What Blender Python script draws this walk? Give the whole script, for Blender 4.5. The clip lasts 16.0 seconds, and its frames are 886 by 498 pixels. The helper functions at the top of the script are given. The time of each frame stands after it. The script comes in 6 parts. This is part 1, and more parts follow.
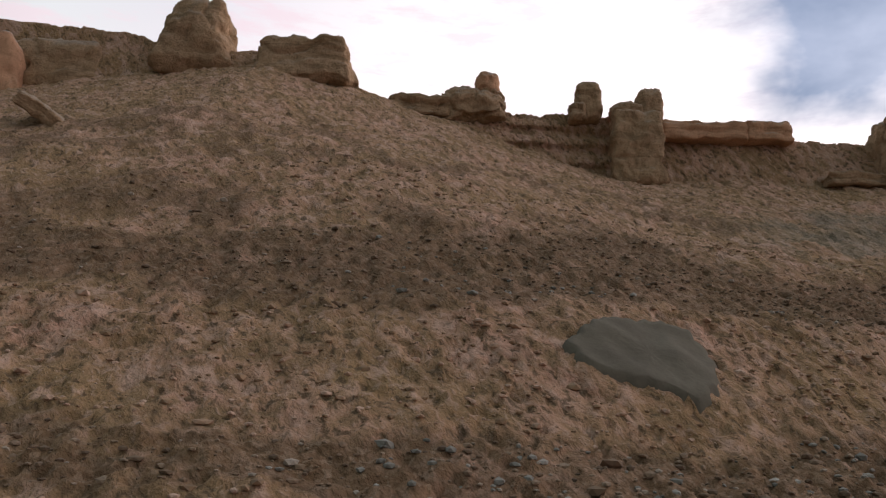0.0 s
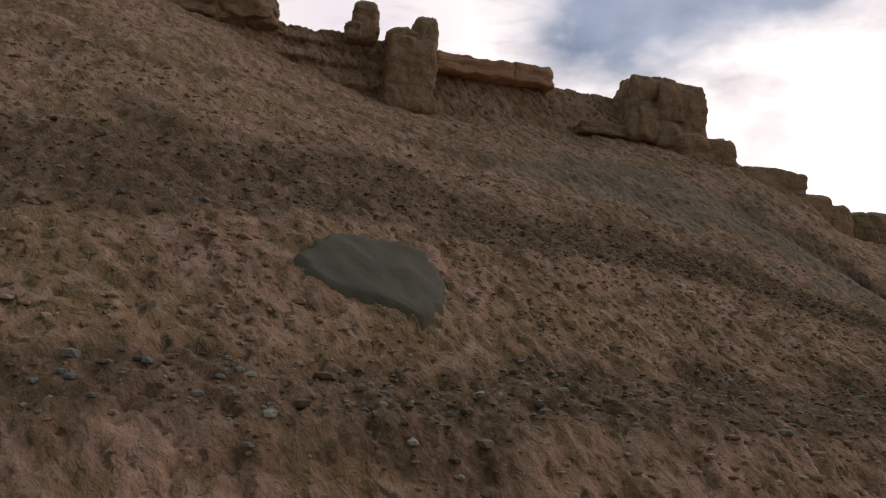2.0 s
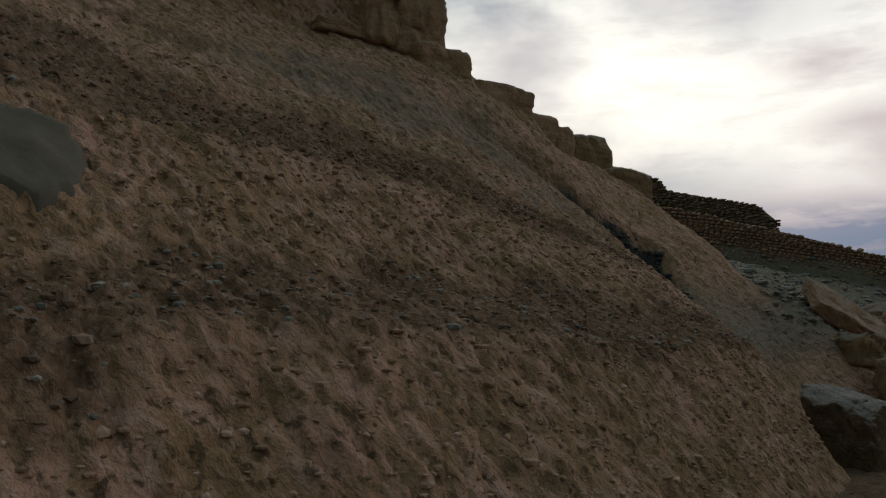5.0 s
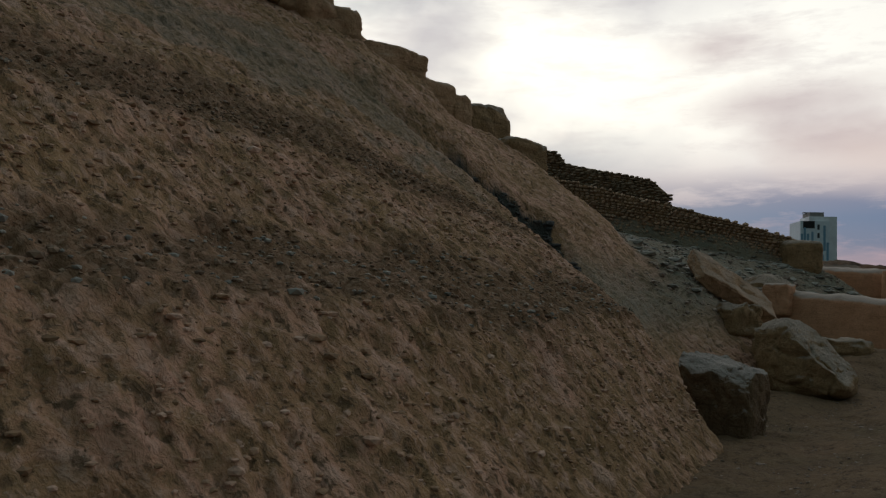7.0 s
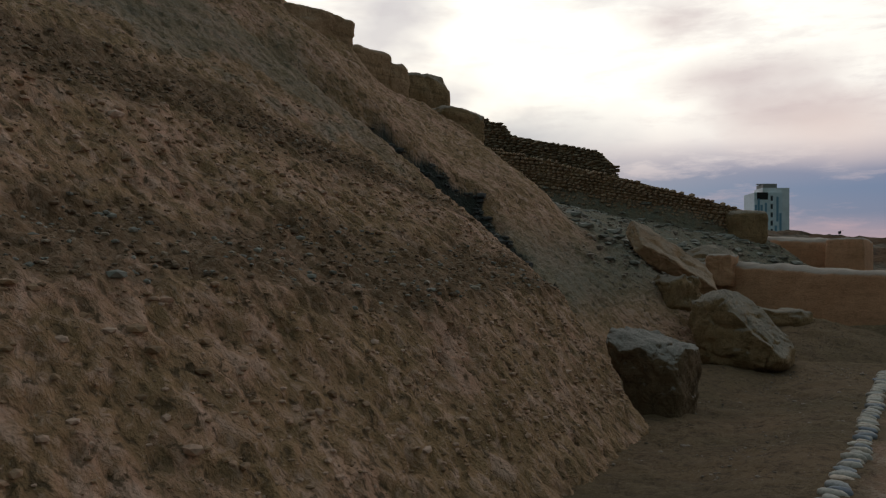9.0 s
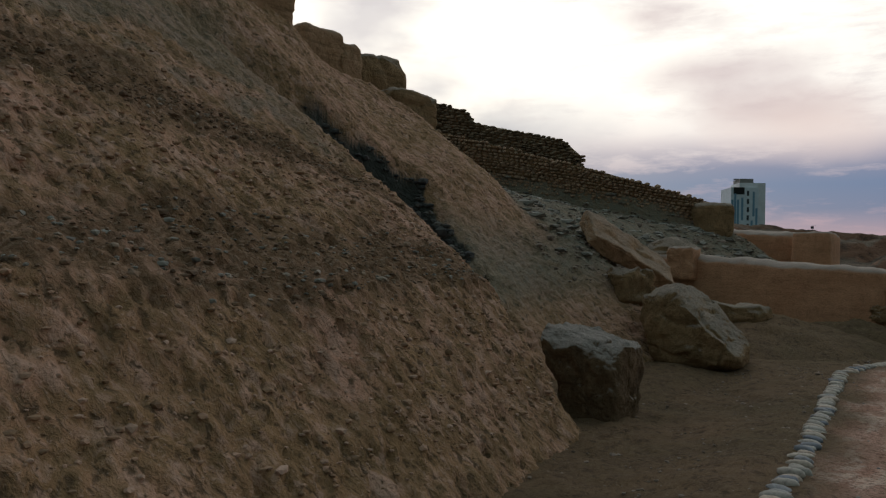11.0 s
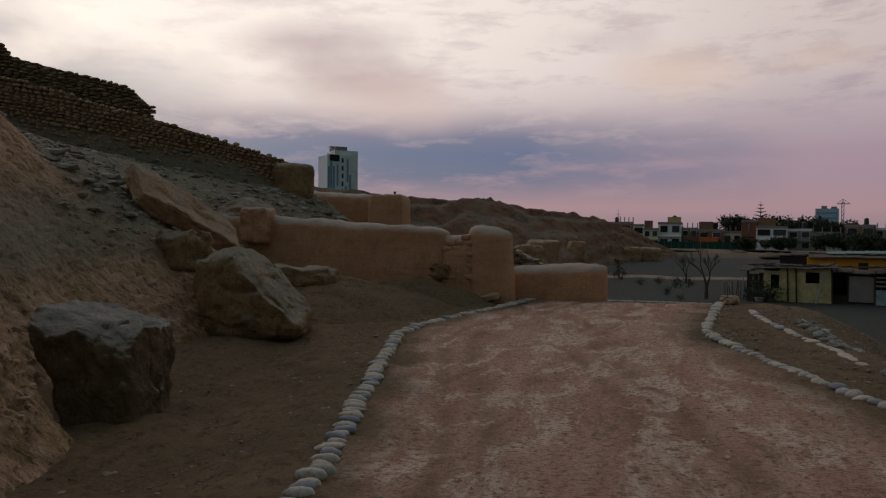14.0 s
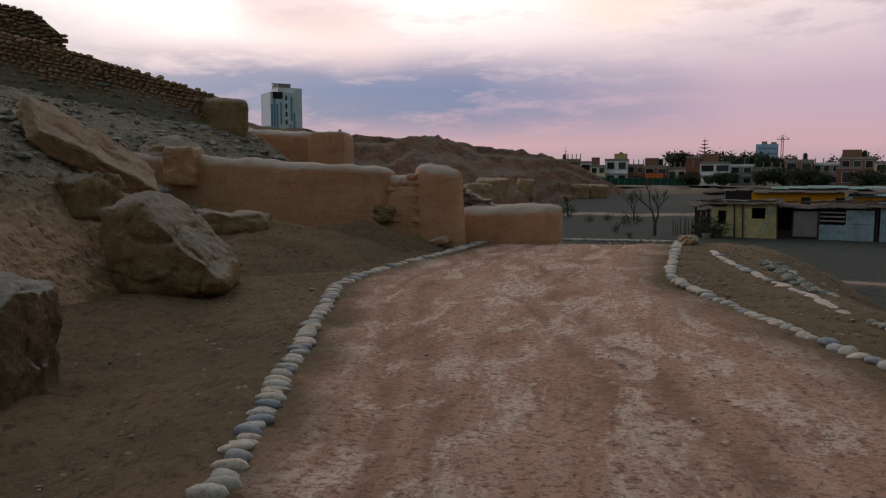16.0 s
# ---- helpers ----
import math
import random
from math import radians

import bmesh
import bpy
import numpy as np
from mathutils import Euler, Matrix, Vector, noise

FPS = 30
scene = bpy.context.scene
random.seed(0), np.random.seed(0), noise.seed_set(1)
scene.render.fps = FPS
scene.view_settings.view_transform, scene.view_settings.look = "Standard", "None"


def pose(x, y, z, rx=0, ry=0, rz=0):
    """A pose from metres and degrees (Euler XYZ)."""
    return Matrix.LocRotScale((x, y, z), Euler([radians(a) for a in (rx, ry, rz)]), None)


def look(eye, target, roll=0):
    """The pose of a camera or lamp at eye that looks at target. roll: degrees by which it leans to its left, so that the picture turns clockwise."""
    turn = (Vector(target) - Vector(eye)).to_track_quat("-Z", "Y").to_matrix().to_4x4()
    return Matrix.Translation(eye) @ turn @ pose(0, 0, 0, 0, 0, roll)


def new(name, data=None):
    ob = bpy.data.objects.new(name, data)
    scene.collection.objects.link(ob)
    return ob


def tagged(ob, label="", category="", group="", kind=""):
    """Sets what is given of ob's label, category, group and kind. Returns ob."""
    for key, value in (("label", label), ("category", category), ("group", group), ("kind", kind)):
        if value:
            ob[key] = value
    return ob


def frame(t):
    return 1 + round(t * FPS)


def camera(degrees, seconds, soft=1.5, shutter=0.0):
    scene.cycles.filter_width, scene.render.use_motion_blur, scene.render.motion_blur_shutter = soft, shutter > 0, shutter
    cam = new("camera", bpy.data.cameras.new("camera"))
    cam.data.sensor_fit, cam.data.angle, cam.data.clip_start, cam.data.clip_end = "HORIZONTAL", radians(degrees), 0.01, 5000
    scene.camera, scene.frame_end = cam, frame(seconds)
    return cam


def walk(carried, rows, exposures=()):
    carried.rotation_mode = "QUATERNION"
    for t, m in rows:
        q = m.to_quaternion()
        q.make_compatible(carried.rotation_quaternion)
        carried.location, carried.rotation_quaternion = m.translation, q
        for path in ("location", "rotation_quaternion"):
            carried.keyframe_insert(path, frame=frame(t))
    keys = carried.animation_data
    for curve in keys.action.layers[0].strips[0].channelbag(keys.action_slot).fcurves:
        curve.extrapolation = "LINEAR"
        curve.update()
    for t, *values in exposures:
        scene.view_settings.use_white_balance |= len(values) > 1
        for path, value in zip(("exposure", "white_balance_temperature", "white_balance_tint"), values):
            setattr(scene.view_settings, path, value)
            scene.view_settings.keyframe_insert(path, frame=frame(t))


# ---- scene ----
cam = camera(60.8, 16.0, soft=1.25)
METRES, EYE, TILT, LEAN, TURN = 7.0, 1.85, 7.7, -5.6, 0.0
ROWS = [
    (0.0, 0.0, 0.0, 0.0, 0.47, 7.97, 3.38),
    (0.5, 0.0075, 0.0049, -0.0023, -4.73, 6.45, 2.95),
    (1.0, 0.0185, 0.0099, -0.0054, -9.34, 5.57, 2.69),
    (1.5, 0.0318, 0.016, -0.0093, -13.0, 4.56, 1.68),
    (2.0, 0.0461, 0.0213, -0.0137, -16.48, 1.79, 0.84),
    (2.5, 0.0598, 0.0264, -0.0165, -21.45, 0.26, 0.51),
    (3.0, 0.0759, 0.0307, -0.0207, -24.81, -0.11, 0.24),
    (3.5, 0.0965, 0.0335, -0.0276, -25.82, -1.06, 0.41),
    (4.0, 0.1213, 0.0364, -0.0339, -27.46, -3.08, 0.2),
    (4.5, 0.143, 0.0392, -0.0373, -30.28, -3.68, -0.65),
    (5.0, 0.1648, 0.044, -0.0426, -34.12, -4.61, -1.49),
    (7.5, 0.2943, 0.0721, -0.0683, -41.1, -6.21, -2.54),
    (8.0, 0.3299, 0.0747, -0.0686, -41.49, -5.95, -2.35),
    (8.5, 0.3628, 0.0779, -0.0718, -43.26, -7.39, -1.92),
    (11.0, 0.5526, 0.0933, -0.0944, -45.27, -8.58, -2.78),
    (11.5, 0.5917, 0.0986, -0.0998, -48.0, -8.92, -3.08),
    (12.0, 0.6334, 0.1047, -0.1056, -52.13, -9.01, -3.18),
    (12.5, 0.6767, 0.105, -0.1092, -58.89, -9.04, -3.84),
    (13.0, 0.7213, 0.1046, -0.1172, -64.35, -8.99, -4.98),
    (13.5, 0.7658, 0.1052, -0.1218, -70.92, -8.79, -6.0),
    (14.0, 0.8055, 0.1111, -0.1277, -74.59, -8.85, -6.46),
    (14.5, 0.8456, 0.1211, -0.1367, -77.72, -8.86, -6.88),
    (15.0, 0.8863, 0.1301, -0.142, -78.86, -10.57, -6.19),
    (15.5, 0.9275, 0.1367, -0.1475, -78.84, -12.77, -6.35),
    (16.0, 0.9705, 0.1419, -0.1466, -78.58, -13.04, -6.4),
]
walk(cam, [(t, pose(0, 0, EYE, TILT, LEAN, TURN) @ pose(METRES * x, METRES * y, METRES * z, 90 + pitch, roll, yaw)) for t, x, y, z, yaw, pitch, roll in ROWS],
     exposures=[(0.0, 0.4, 6500, 10), (0.75, 0.22, 6500, 10), (1.5, 0.0, 6500, 9), (3.0, -0.06, 6450, 8), (4.0, -0.16, 6350, 4), (5.0, -0.66, 6100, -3), (7.5, -0.6, 6150, -3), (11.0, -0.45, 6200, -2), (12.0, -0.58, 6200, -2), (13.5, -0.85, 6500, 4), (14.5, -0.75, 6500, 6), (15.0, -0.6, 6500, 7), (15.5, -0.3, 6500, 7), (16.0, -0.18, 6500, 7)])

# ---------------------------------------------------------------- world and sun
world = bpy.data.worlds.new("dusk_sky")
scene.world = world
world.use_nodes = True


class Graph:
    """Small helper to write node trees."""

    def __init__(self, tree):
        self.tree = tree
        tree.nodes.clear()

    def node(self, kind, **values):
        n = self.tree.nodes.new(kind)
        for key, value in values.items():
            if key in n.inputs:
                self.feed(n.inputs[key], value)
        return n

    def feed(self, socket, value):
        if isinstance(value, bpy.types.NodeSocket):
            self.tree.links.new(value, socket)
        else:
            socket.default_value = value

    def math(self, op, a, b=0.0, c=0.0):
        n = self.tree.nodes.new("ShaderNodeMath")
        n.operation = op
        for i, v in enumerate((a, b, c)):
            self.feed(n.inputs[i], v)
        return n.outputs[0]

    def mix(self, f, a, b, mode="MIX"):
        n = self.tree.nodes.new("ShaderNodeMix")
        n.data_type, n.blend_type = "RGBA", mode
        self.feed(n.inputs[0], f)
        for i, v in ((6, a), (7, b)):
            self.feed(n.inputs[i], v if isinstance(v, bpy.types.NodeSocket) else (*v, 1.0)[:4])
        return n.outputs[2]

    def ramp(self, f, *stops):
        n = self.tree.nodes.new("ShaderNodeValToRGB")
        while len(n.color_ramp.elements) < len(stops):
            n.color_ramp.elements.new(0.5)
        for el, (p, c) in zip(n.color_ramp.elements, stops):
            el.position = p
            el.color = (c, c, c, 1) if isinstance(c, (int, float)) else (*c, 1)
        self.feed(n.inputs[0], f)
        return n.outputs[0]

    def noise(self, vector, scale, detail=4.0, rough=0.55, distort=0.0):
        n = self.node("ShaderNodeTexNoise", Scale=scale, Detail=detail, Roughness=rough, Distortion=distort)
        self.feed(n.inputs["Vector"], vector)
        return n.outputs[0]

    def voronoi(self, vector, scale, feature="F1", out="Distance"):
        n = self.node("ShaderNodeTexVoronoi", Scale=scale)
        n.feature = feature
        self.feed(n.inputs["Vector"], vector)
        return n.outputs[out]

    def scaled(self, vector, sx, sy, sz):
        n = self.tree.nodes.new("ShaderNodeMapping")
        self.feed(n.inputs["Vector"], vector)
        n.inputs["Scale"].default_value = (sx, sy, sz)
        return n.outputs[0]


SUN_AZ, SUN_EL = 44.0, 14.0          # degrees east of north, above the horizon
CORE_AZ = 54.0                        # the brightest stretch of cloud
g = Graph(world.node_tree)
sky = g.node("ShaderNodeTexSky")
sky.sky_type, sky.sun_disc = "NISHITA", False
sky.sun_elevation, sky.sun_rotation = radians(SUN_EL), radians(SUN_AZ)
sky.dust_density, sky.ozone_density = 3.0, 2.0
way = g.node("ShaderNodeTexCoord").outputs["Generated"]
part_xyz = g.node("ShaderNodeSeparateXYZ", Vector=way)
dx, dy, dz = part_xyz.outputs[0], part_xyz.outputs[1], part_xyz.outputs[2]
up = g.math("MAXIMUM", dz, 0.0)
# nearness to the hidden sun
glow_way = g.math("ADD", g.math("MULTIPLY", dx, math.sin(radians(SUN_AZ))), g.math("MULTIPLY", dy, math.cos(radians(SUN_AZ))))
core_way = g.math("ADD", g.math("MULTIPLY", dx, math.sin(radians(CORE_AZ))), g.math("MULTIPLY", dy, math.cos(radians(CORE_AZ))))
glow = g.ramp(g.math("MULTIPLY_ADD", core_way, 0.5, 0.5), (0.60, 0.0), (0.85, 0.40), (0.985, 1.0))
behind = g.ramp(g.math("MULTIPLY_ADD", glow_way, 0.5, 0.5), (0.10, 0.30), (0.40, 0.48), (0.60, 0.95))


def toward(bearing, height, inner, outer, squash=1.0):
    """1 near a direction of the sky, 0 away from it; edges broken by the cloud noise."""
    c = Vector((math.sin(radians(bearing)) * math.cos(radians(height)), math.cos(radians(bearing)) * math.cos(radians(height)), math.sin(radians(height))))
    d = g.node("ShaderNodeVectorMath")
    d.operation = "SUBTRACT"
    g.feed(d.inputs[0], way)
    d.inputs[1].default_value = c
    s = g.node("ShaderNodeVectorMath")
    s.operation = "MULTIPLY"
    g.feed(s.inputs[0], d.outputs[0])
    s.inputs[1].default_value = (1, 1, squash)
    ln = g.node("ShaderNodeVectorMath")
    ln.operation = "LENGTH"
    g.feed(ln.inputs[0], s.outputs[0])
    r = g.math("ADD", ln.outputs["Value"], g.math("MULTIPLY", g.math("SUBTRACT", torn, 0.5), 0.24))
    return g.ramp(r, (inner, 1.0), (outer, 0.0))


torn = g.noise(g.scaled(way, 1.0, 1.0, 1.8), 5.0, 5.0, 0.52, 0.1)
streak = g.noise(g.scaled(way, 1.0, 1.0, 4.6), 9.0, 8.0, 0.64, 0.15)
clear = g.ramp(up, (0.0, (0.50, 0.39, 0.46)), (0.03, (0.76, 0.48, 0.54)), (0.075, (0.70, 0.49, 0.61)), (0.16, (0.76, 0.57, 0.66)),
               (0.26, (0.93, 0.71, 0.71)), (0.36, (0.86, 0.78, 0.80)), (0.6, (0.62, 0.61, 0.68)), (1.0, (0.50, 0.51, 0.58)))
clear = g.mix(1.0, clear, behind, "MULTIPLY")
clear = g.mix(1.0, clear, g.ramp(g.math("MULTIPLY_ADD", glow_way, 0.5, 0.5), (0.35, (0.76, 1.03, 0.92)), (0.68, (1.0, 1.0, 1.0))), "MULTIPLY")
bright = g.mix(g.math("MULTIPLY", glow, g.ramp(up, (0.10, 0.0), (0.20, 0.8), (0.3, 1.0))), clear, (1.85, 1.62, 1.52))
mauve = g.mix(1.0, g.ramp(up, (0.0, (0.38, 0.32, 0.43)), (0.10, (0.22, 0.29, 0.50)), (0.2, (0.66, 0.45, 0.56)), (0.36, (0.80, 0.62, 0.68))), behind, "MULTIPLY")
bank = g.math("MULTIPLY", g.ramp(up, (0.03, 0.0), (0.07, 0.95), (0.12, 0.95), (0.165, 0.0)), g.ramp(streak, (0.36, 0.35), (0.52, 1.0)))
bank = g.math("MULTIPLY", bank, toward(64, 6, 0.30, 0.62))
flecks = g.math("MULTIPLY", g.ramp(streak, (0.50, 0.0), (0.64, 0.62)), g.math("MULTIPLY", g.ramp(up, (0.12, 0.0), (0.18, 1.0)), g.math("SUBTRACT", 1.0, g.math("MULTIPLY", glow, 0.68))))
cover = g.math("MAXIMUM", bank, flecks)
cloudy = g.mix(cover, bright, mauve)
slate = g.mix(g.ramp(torn, (0.35, 0.0), (0.68, 1.0)), (0.15, 0.21, 0.34), (0.42, 0.47, 0.62))
cloudy = g.mix(toward(31, 29.0, 0.09, 0.21, 1.3), cloudy, slate)
cloudy = g.mix(toward(41, 29.5, 0.08, 0.20, 1.6), cloudy, slate)
cloudy = g.mix(g.math("MULTIPLY", toward(8, 26, 0.02, 0.16, 1.5), 0.5), cloudy, (0.80, 0.74, 0.86))
lilac, rose = (0.68, 0.59, 0.70), (0.74, 0.52, 0.57)
for bearing, height, reach, squash, weight, tone in ((50.5, 24.5, 0.13, 1.4, 0.6, lilac), (39.6, 18.8, 0.085, 1.0, 0.75, lilac), (44.5, 12.6, 0.11, 1.6, 0.8, (0.48, 0.46, 0.62)),
                                                     (56.5, 21.6, 0.12, 1.6, 0.65, lilac), (60.0, 17.6, 0.09, 2.6, 0.7, rose), (65.0, 13.6, 0.11, 3.2, 0.65, rose),
                                                     (68.5, 10.9, 0.13, 4.5, 0.65, rose), (50.0, 9.8, 0.17, 3.0, 0.8, (0.30, 0.34, 0.52)), (86.0, 14.0, 0.10, 3.4, 0.6, (0.58, 0.42, 0.54))):
    cloudy = g.mix(g.math("MULTIPLY", toward(bearing, height, 0.0, reach, squash), weight), cloudy, tone)
cloudy = g.mix(g.math("MULTIPLY", toward(91, 11.5, 0.0, 0.13, 3.0), 0.9), cloudy, (1.30, 0.98, 0.86))
cloudy = g.mix(g.math("MULTIPLY", toward(101, 11.8, 0.0, 0.08, 3.0), 0.8), cloudy, (1.20, 0.92, 0.82))
cloudy = g.mix(g.math("MULTIPLY", toward(72, 9.5, 0.0, 0.16, 3.5), 0.55), cloudy, (1.25, 0.92, 0.86))
sky_light = g.node("ShaderNodeBackground", Color=g.mix(0.88, sky.outputs[0], (0.0, 0.0, 0.0)), Strength=0.05)
cloud_light = g.node("ShaderNodeBackground", Color=cloudy, Strength=0.95)
both = g.node("ShaderNodeAddShader")
g.feed(both.inputs[0], sky_light.outputs[0])
g.feed(both.inputs[1], cloud_light.outputs[0])
g.feed(g.node("ShaderNodeOutputWorld").inputs[0], both.outputs[0])

sun = new("sun", bpy.data.lights.new("sun", "SUN"))
sun.data.energy, sun.data.angle, sun.data.color = 0.5, radians(25), (1.0, 0.86, 0.74)
sun.matrix_world = look((math.sin(radians(SUN_AZ)) * 50, math.cos(radians(SUN_AZ)) * 50, 50 * math.tan(radians(SUN_EL))), (0, 0, 0))

# ---------------------------------------------------------------- materials


def material(name, rough=0.9, metal=0.0, spec=0.3):
    """A material with its graph, its object-space position and its Principled node."""
    m = bpy.data.materials.new(name)
    m.use_nodes = True
    q = Graph(m.node_tree)
    b = q.node("ShaderNodeBsdfPrincipled", Roughness=rough, Metallic=metal)
    b.inputs["Specular IOR Level"].default_value = spec
    q.feed(q.node("ShaderNodeOutputMaterial").inputs[0], b.outputs[0])
    place = q.node("ShaderNodeNewGeometry").outputs["Position"]
    return m, q, b, place


def bump(q, b, height, strength, distance=0.02):
    n = q.node("ShaderNodeBump", Strength=strength, Distance=distance, Height=height)
    q.feed(b.inputs["Normal"], n.outputs[0])


def attribute(q, name):
    n = q.node("ShaderNodeAttribute")
    n.attribute_name = name
    return n.outputs["Fac"]


def earth_material():
    m, q, b, p = material("weathered_earth", 0.95, spec=0.15)
    xyz = q.node("ShaderNodeSeparateXYZ", Vector=p)
    slide = q.math("MULTIPLY_ADD", xyz.outputs[2], 0.4, xyz.outputs[0])
    drawn = q.node("ShaderNodeCombineXYZ", X=slide, Y=q.math("MULTIPLY", xyz.outputs[1], 0.72), Z=q.math("MULTIPLY", xyz.outputs[2], 0.72)).outputs[0]
    wide = q.noise(p, 0.8, 4, 0.6)
    mid = q.noise(drawn, 5.2, 6, 0.62, 0.5)
    pits = q.noise(drawn, 13.0, 4, 0.58, 0.4)
    fine = q.noise(p, 46.0, 4, 0.65)
    blot = q.noise(p, 1.7, 5, 0.62, 0.5)
    col = q.mix(q.ramp(wide, (0.36, 0.0), (0.62, 1.0)), (0.365, 0.232, 0.122), (0.52, 0.305, 0.215))
    col = q.mix(q.ramp(blot, (0.40, 0.75), (0.54, 0.0)), col, (0.30, 0.185, 0.092))
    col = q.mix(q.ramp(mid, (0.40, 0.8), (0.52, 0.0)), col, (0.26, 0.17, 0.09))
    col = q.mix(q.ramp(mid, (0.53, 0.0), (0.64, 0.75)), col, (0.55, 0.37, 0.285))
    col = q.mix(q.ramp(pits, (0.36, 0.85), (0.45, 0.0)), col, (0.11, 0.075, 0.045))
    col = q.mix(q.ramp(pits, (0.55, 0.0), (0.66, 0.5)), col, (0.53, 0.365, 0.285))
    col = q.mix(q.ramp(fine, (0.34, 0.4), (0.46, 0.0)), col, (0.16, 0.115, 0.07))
    col = q.mix(q.ramp(fine, (0.58, 0.0), (0.70, 0.35)), col, (0.60, 0.48, 0.40))
    grit = q.voronoi(p, 30.0, out="Color")
    speck = q.ramp(grit, (0.2, (0.045, 0.034, 0.026)), (0.6, (0.14, 0.10, 0.072)), (0.95, (0.33, 0.27, 0.22)))
    gravel = q.math("MULTIPLY", attribute(q, "gravel"), q.ramp(q.noise(p, 2.4, 5, 0.7), (0.34, 0.4), (0.52, 0.92)))
    col = q.mix(gravel, col, q.mix(0.58, speck, (0.225, 0.13, 0.068)))
    grey = q.math("MULTIPLY", attribute(q, "rubble"), q.ramp(mid, (0.3, 0.5), (0.6, 0.95)))
    col = q.mix(grey, col, q.mix(fine, (0.105, 0.11, 0.082), (0.30, 0.29, 0.235)))
    # dark grey scree in the gully, with the trench's shade painted into it
    col = q.mix(attribute(q, "shaded_scree"), col, q.mix(pits, (0.03, 0.032, 0.028), (0.10, 0.105, 0.095)))
    q.feed(b.inputs["Base Color"], col)
    high = q.math("ADD", q.math("MULTIPLY", mid, 1.0), q.math("ADD", q.math("MULTIPLY", pits, 0.9), q.math("MULTIPLY", fine, 0.25)))
    bump(q, b, high, 1.0, 0.06)
    return m


def ground_material():
    m, q, b, p = material("dry_ground", 0.96, spec=0.15)
    wide = q.noise(p, 0.35, 4, 0.6)
    mid = q.noise(p, 3.5, 6, 0.65)
    fine = q.noise(p, 30.0, 5, 0.7)
    clod = q.noise(p, 9.0, 6, 0.7, 0.5)
    road = attribute(q, "road")
    soil = q.mix(q.ramp(wide, (0.35, 0.0), (0.65, 1.0)), (0.135, 0.102, 0.058), (0.205, 0.135, 0.080))
    soil = q.mix(q.ramp(mid, (0.35, 0.6), (0.55, 0.0)), soil, (0.13, 0.09, 0.06))
    field = q.mix(wide, (0.034, 0.046, 0.044), (0.066, 0.084, 0.078))
    soil = q.mix(q.ramp(clod, (0.36, 0.85), (0.48, 0.0)), soil, (0.075, 0.052, 0.034))
    soil = q.mix(q.ramp(clod, (0.58, 0.0), (0.70, 0.6)), soil, (0.27, 0.20, 0.13))
    field = q.mix(q.ramp(mid, (0.4, 0.7), (0.6, 0.0)), field, (0.03, 0.03, 0.028))
    soil = q.mix(attribute(q, "field"), soil, field)
    ruts = q.noise(q.scaled(p, 0.25, 1.9, 1.0), 1.3, 5, 0.6, 0.3)
    crust = q.noise(q.scaled(p, 0.6, 1.3, 1.0), 1.5, 9, 0.74, 0.6)
    scuff = q.noise(q.scaled(p, 1.3, 0.8, 1.0), 16.0, 7, 0.74, 0.5)
    chip = q.noise(q.scaled(p, 1.4, 0.8, 1.0), 34.0, 4, 0.65, 0.3)
    track = q.mix(q.ramp(ruts, (0.38, 0.0), (0.60, 1.0)), (0.58, 0.325, 0.24), (0.72, 0.455, 0.36))
    track = q.mix(q.ramp(scuff, (0.38, 0.9), (0.49, 0.0)), track, (0.22, 0.125, 0.082))
    track = q.mix(q.math("MULTIPLY", q.ramp(crust, (0.52, 0.0), (0.57, 0.85)), q.ramp(scuff, (0.42, 0.1), (0.50, 1.0))), track, (0.90, 0.72, 0.60))
    track = q.mix(q.ramp(crust, (0.33, 0.7), (0.42, 0.0)), track, (0.23, 0.16, 0.10))
    track = q.mix(q.math("MULTIPLY", q.ramp(chip, (0.58, 0.0), (0.66, 0.75)), q.ramp(wide, (0.4, 0.4), (0.6, 1.0))), track, (0.84, 0.65, 0.52))
    track = q.mix(q.ramp(chip, (0.34, 0.75), (0.42, 0.0)), track, (0.27, 0.165, 0.11))
    soil = q.mix(q.ramp(chip, (0.60, 0.0), (0.68, 0.6)), soil, (0.30, 0.235, 0.15))
    track = q.mix(q.math("MULTIPLY", attribute(q, "rut"), q.ramp(crust, (0.42, 0.75), (0.58, 0.1))), track, (0.33, 0.20, 0.135))
    col = q.mix(road, soil, track)
    col = q.mix(q.ramp(fine, (0.32, 0.6), (0.46, 0.0)), col, (0.12, 0.085, 0.065))
    q.feed(b.inputs["Base Color"], col)
    bump(q, b, q.math("ADD", q.math("ADD", mid, q.math("MULTIPLY", q.math("ADD", scuff, clod), q.math("ADD", 0.5, road))), q.math("MULTIPLY", fine, 0.5)), 0.9, 0.05)
    return m


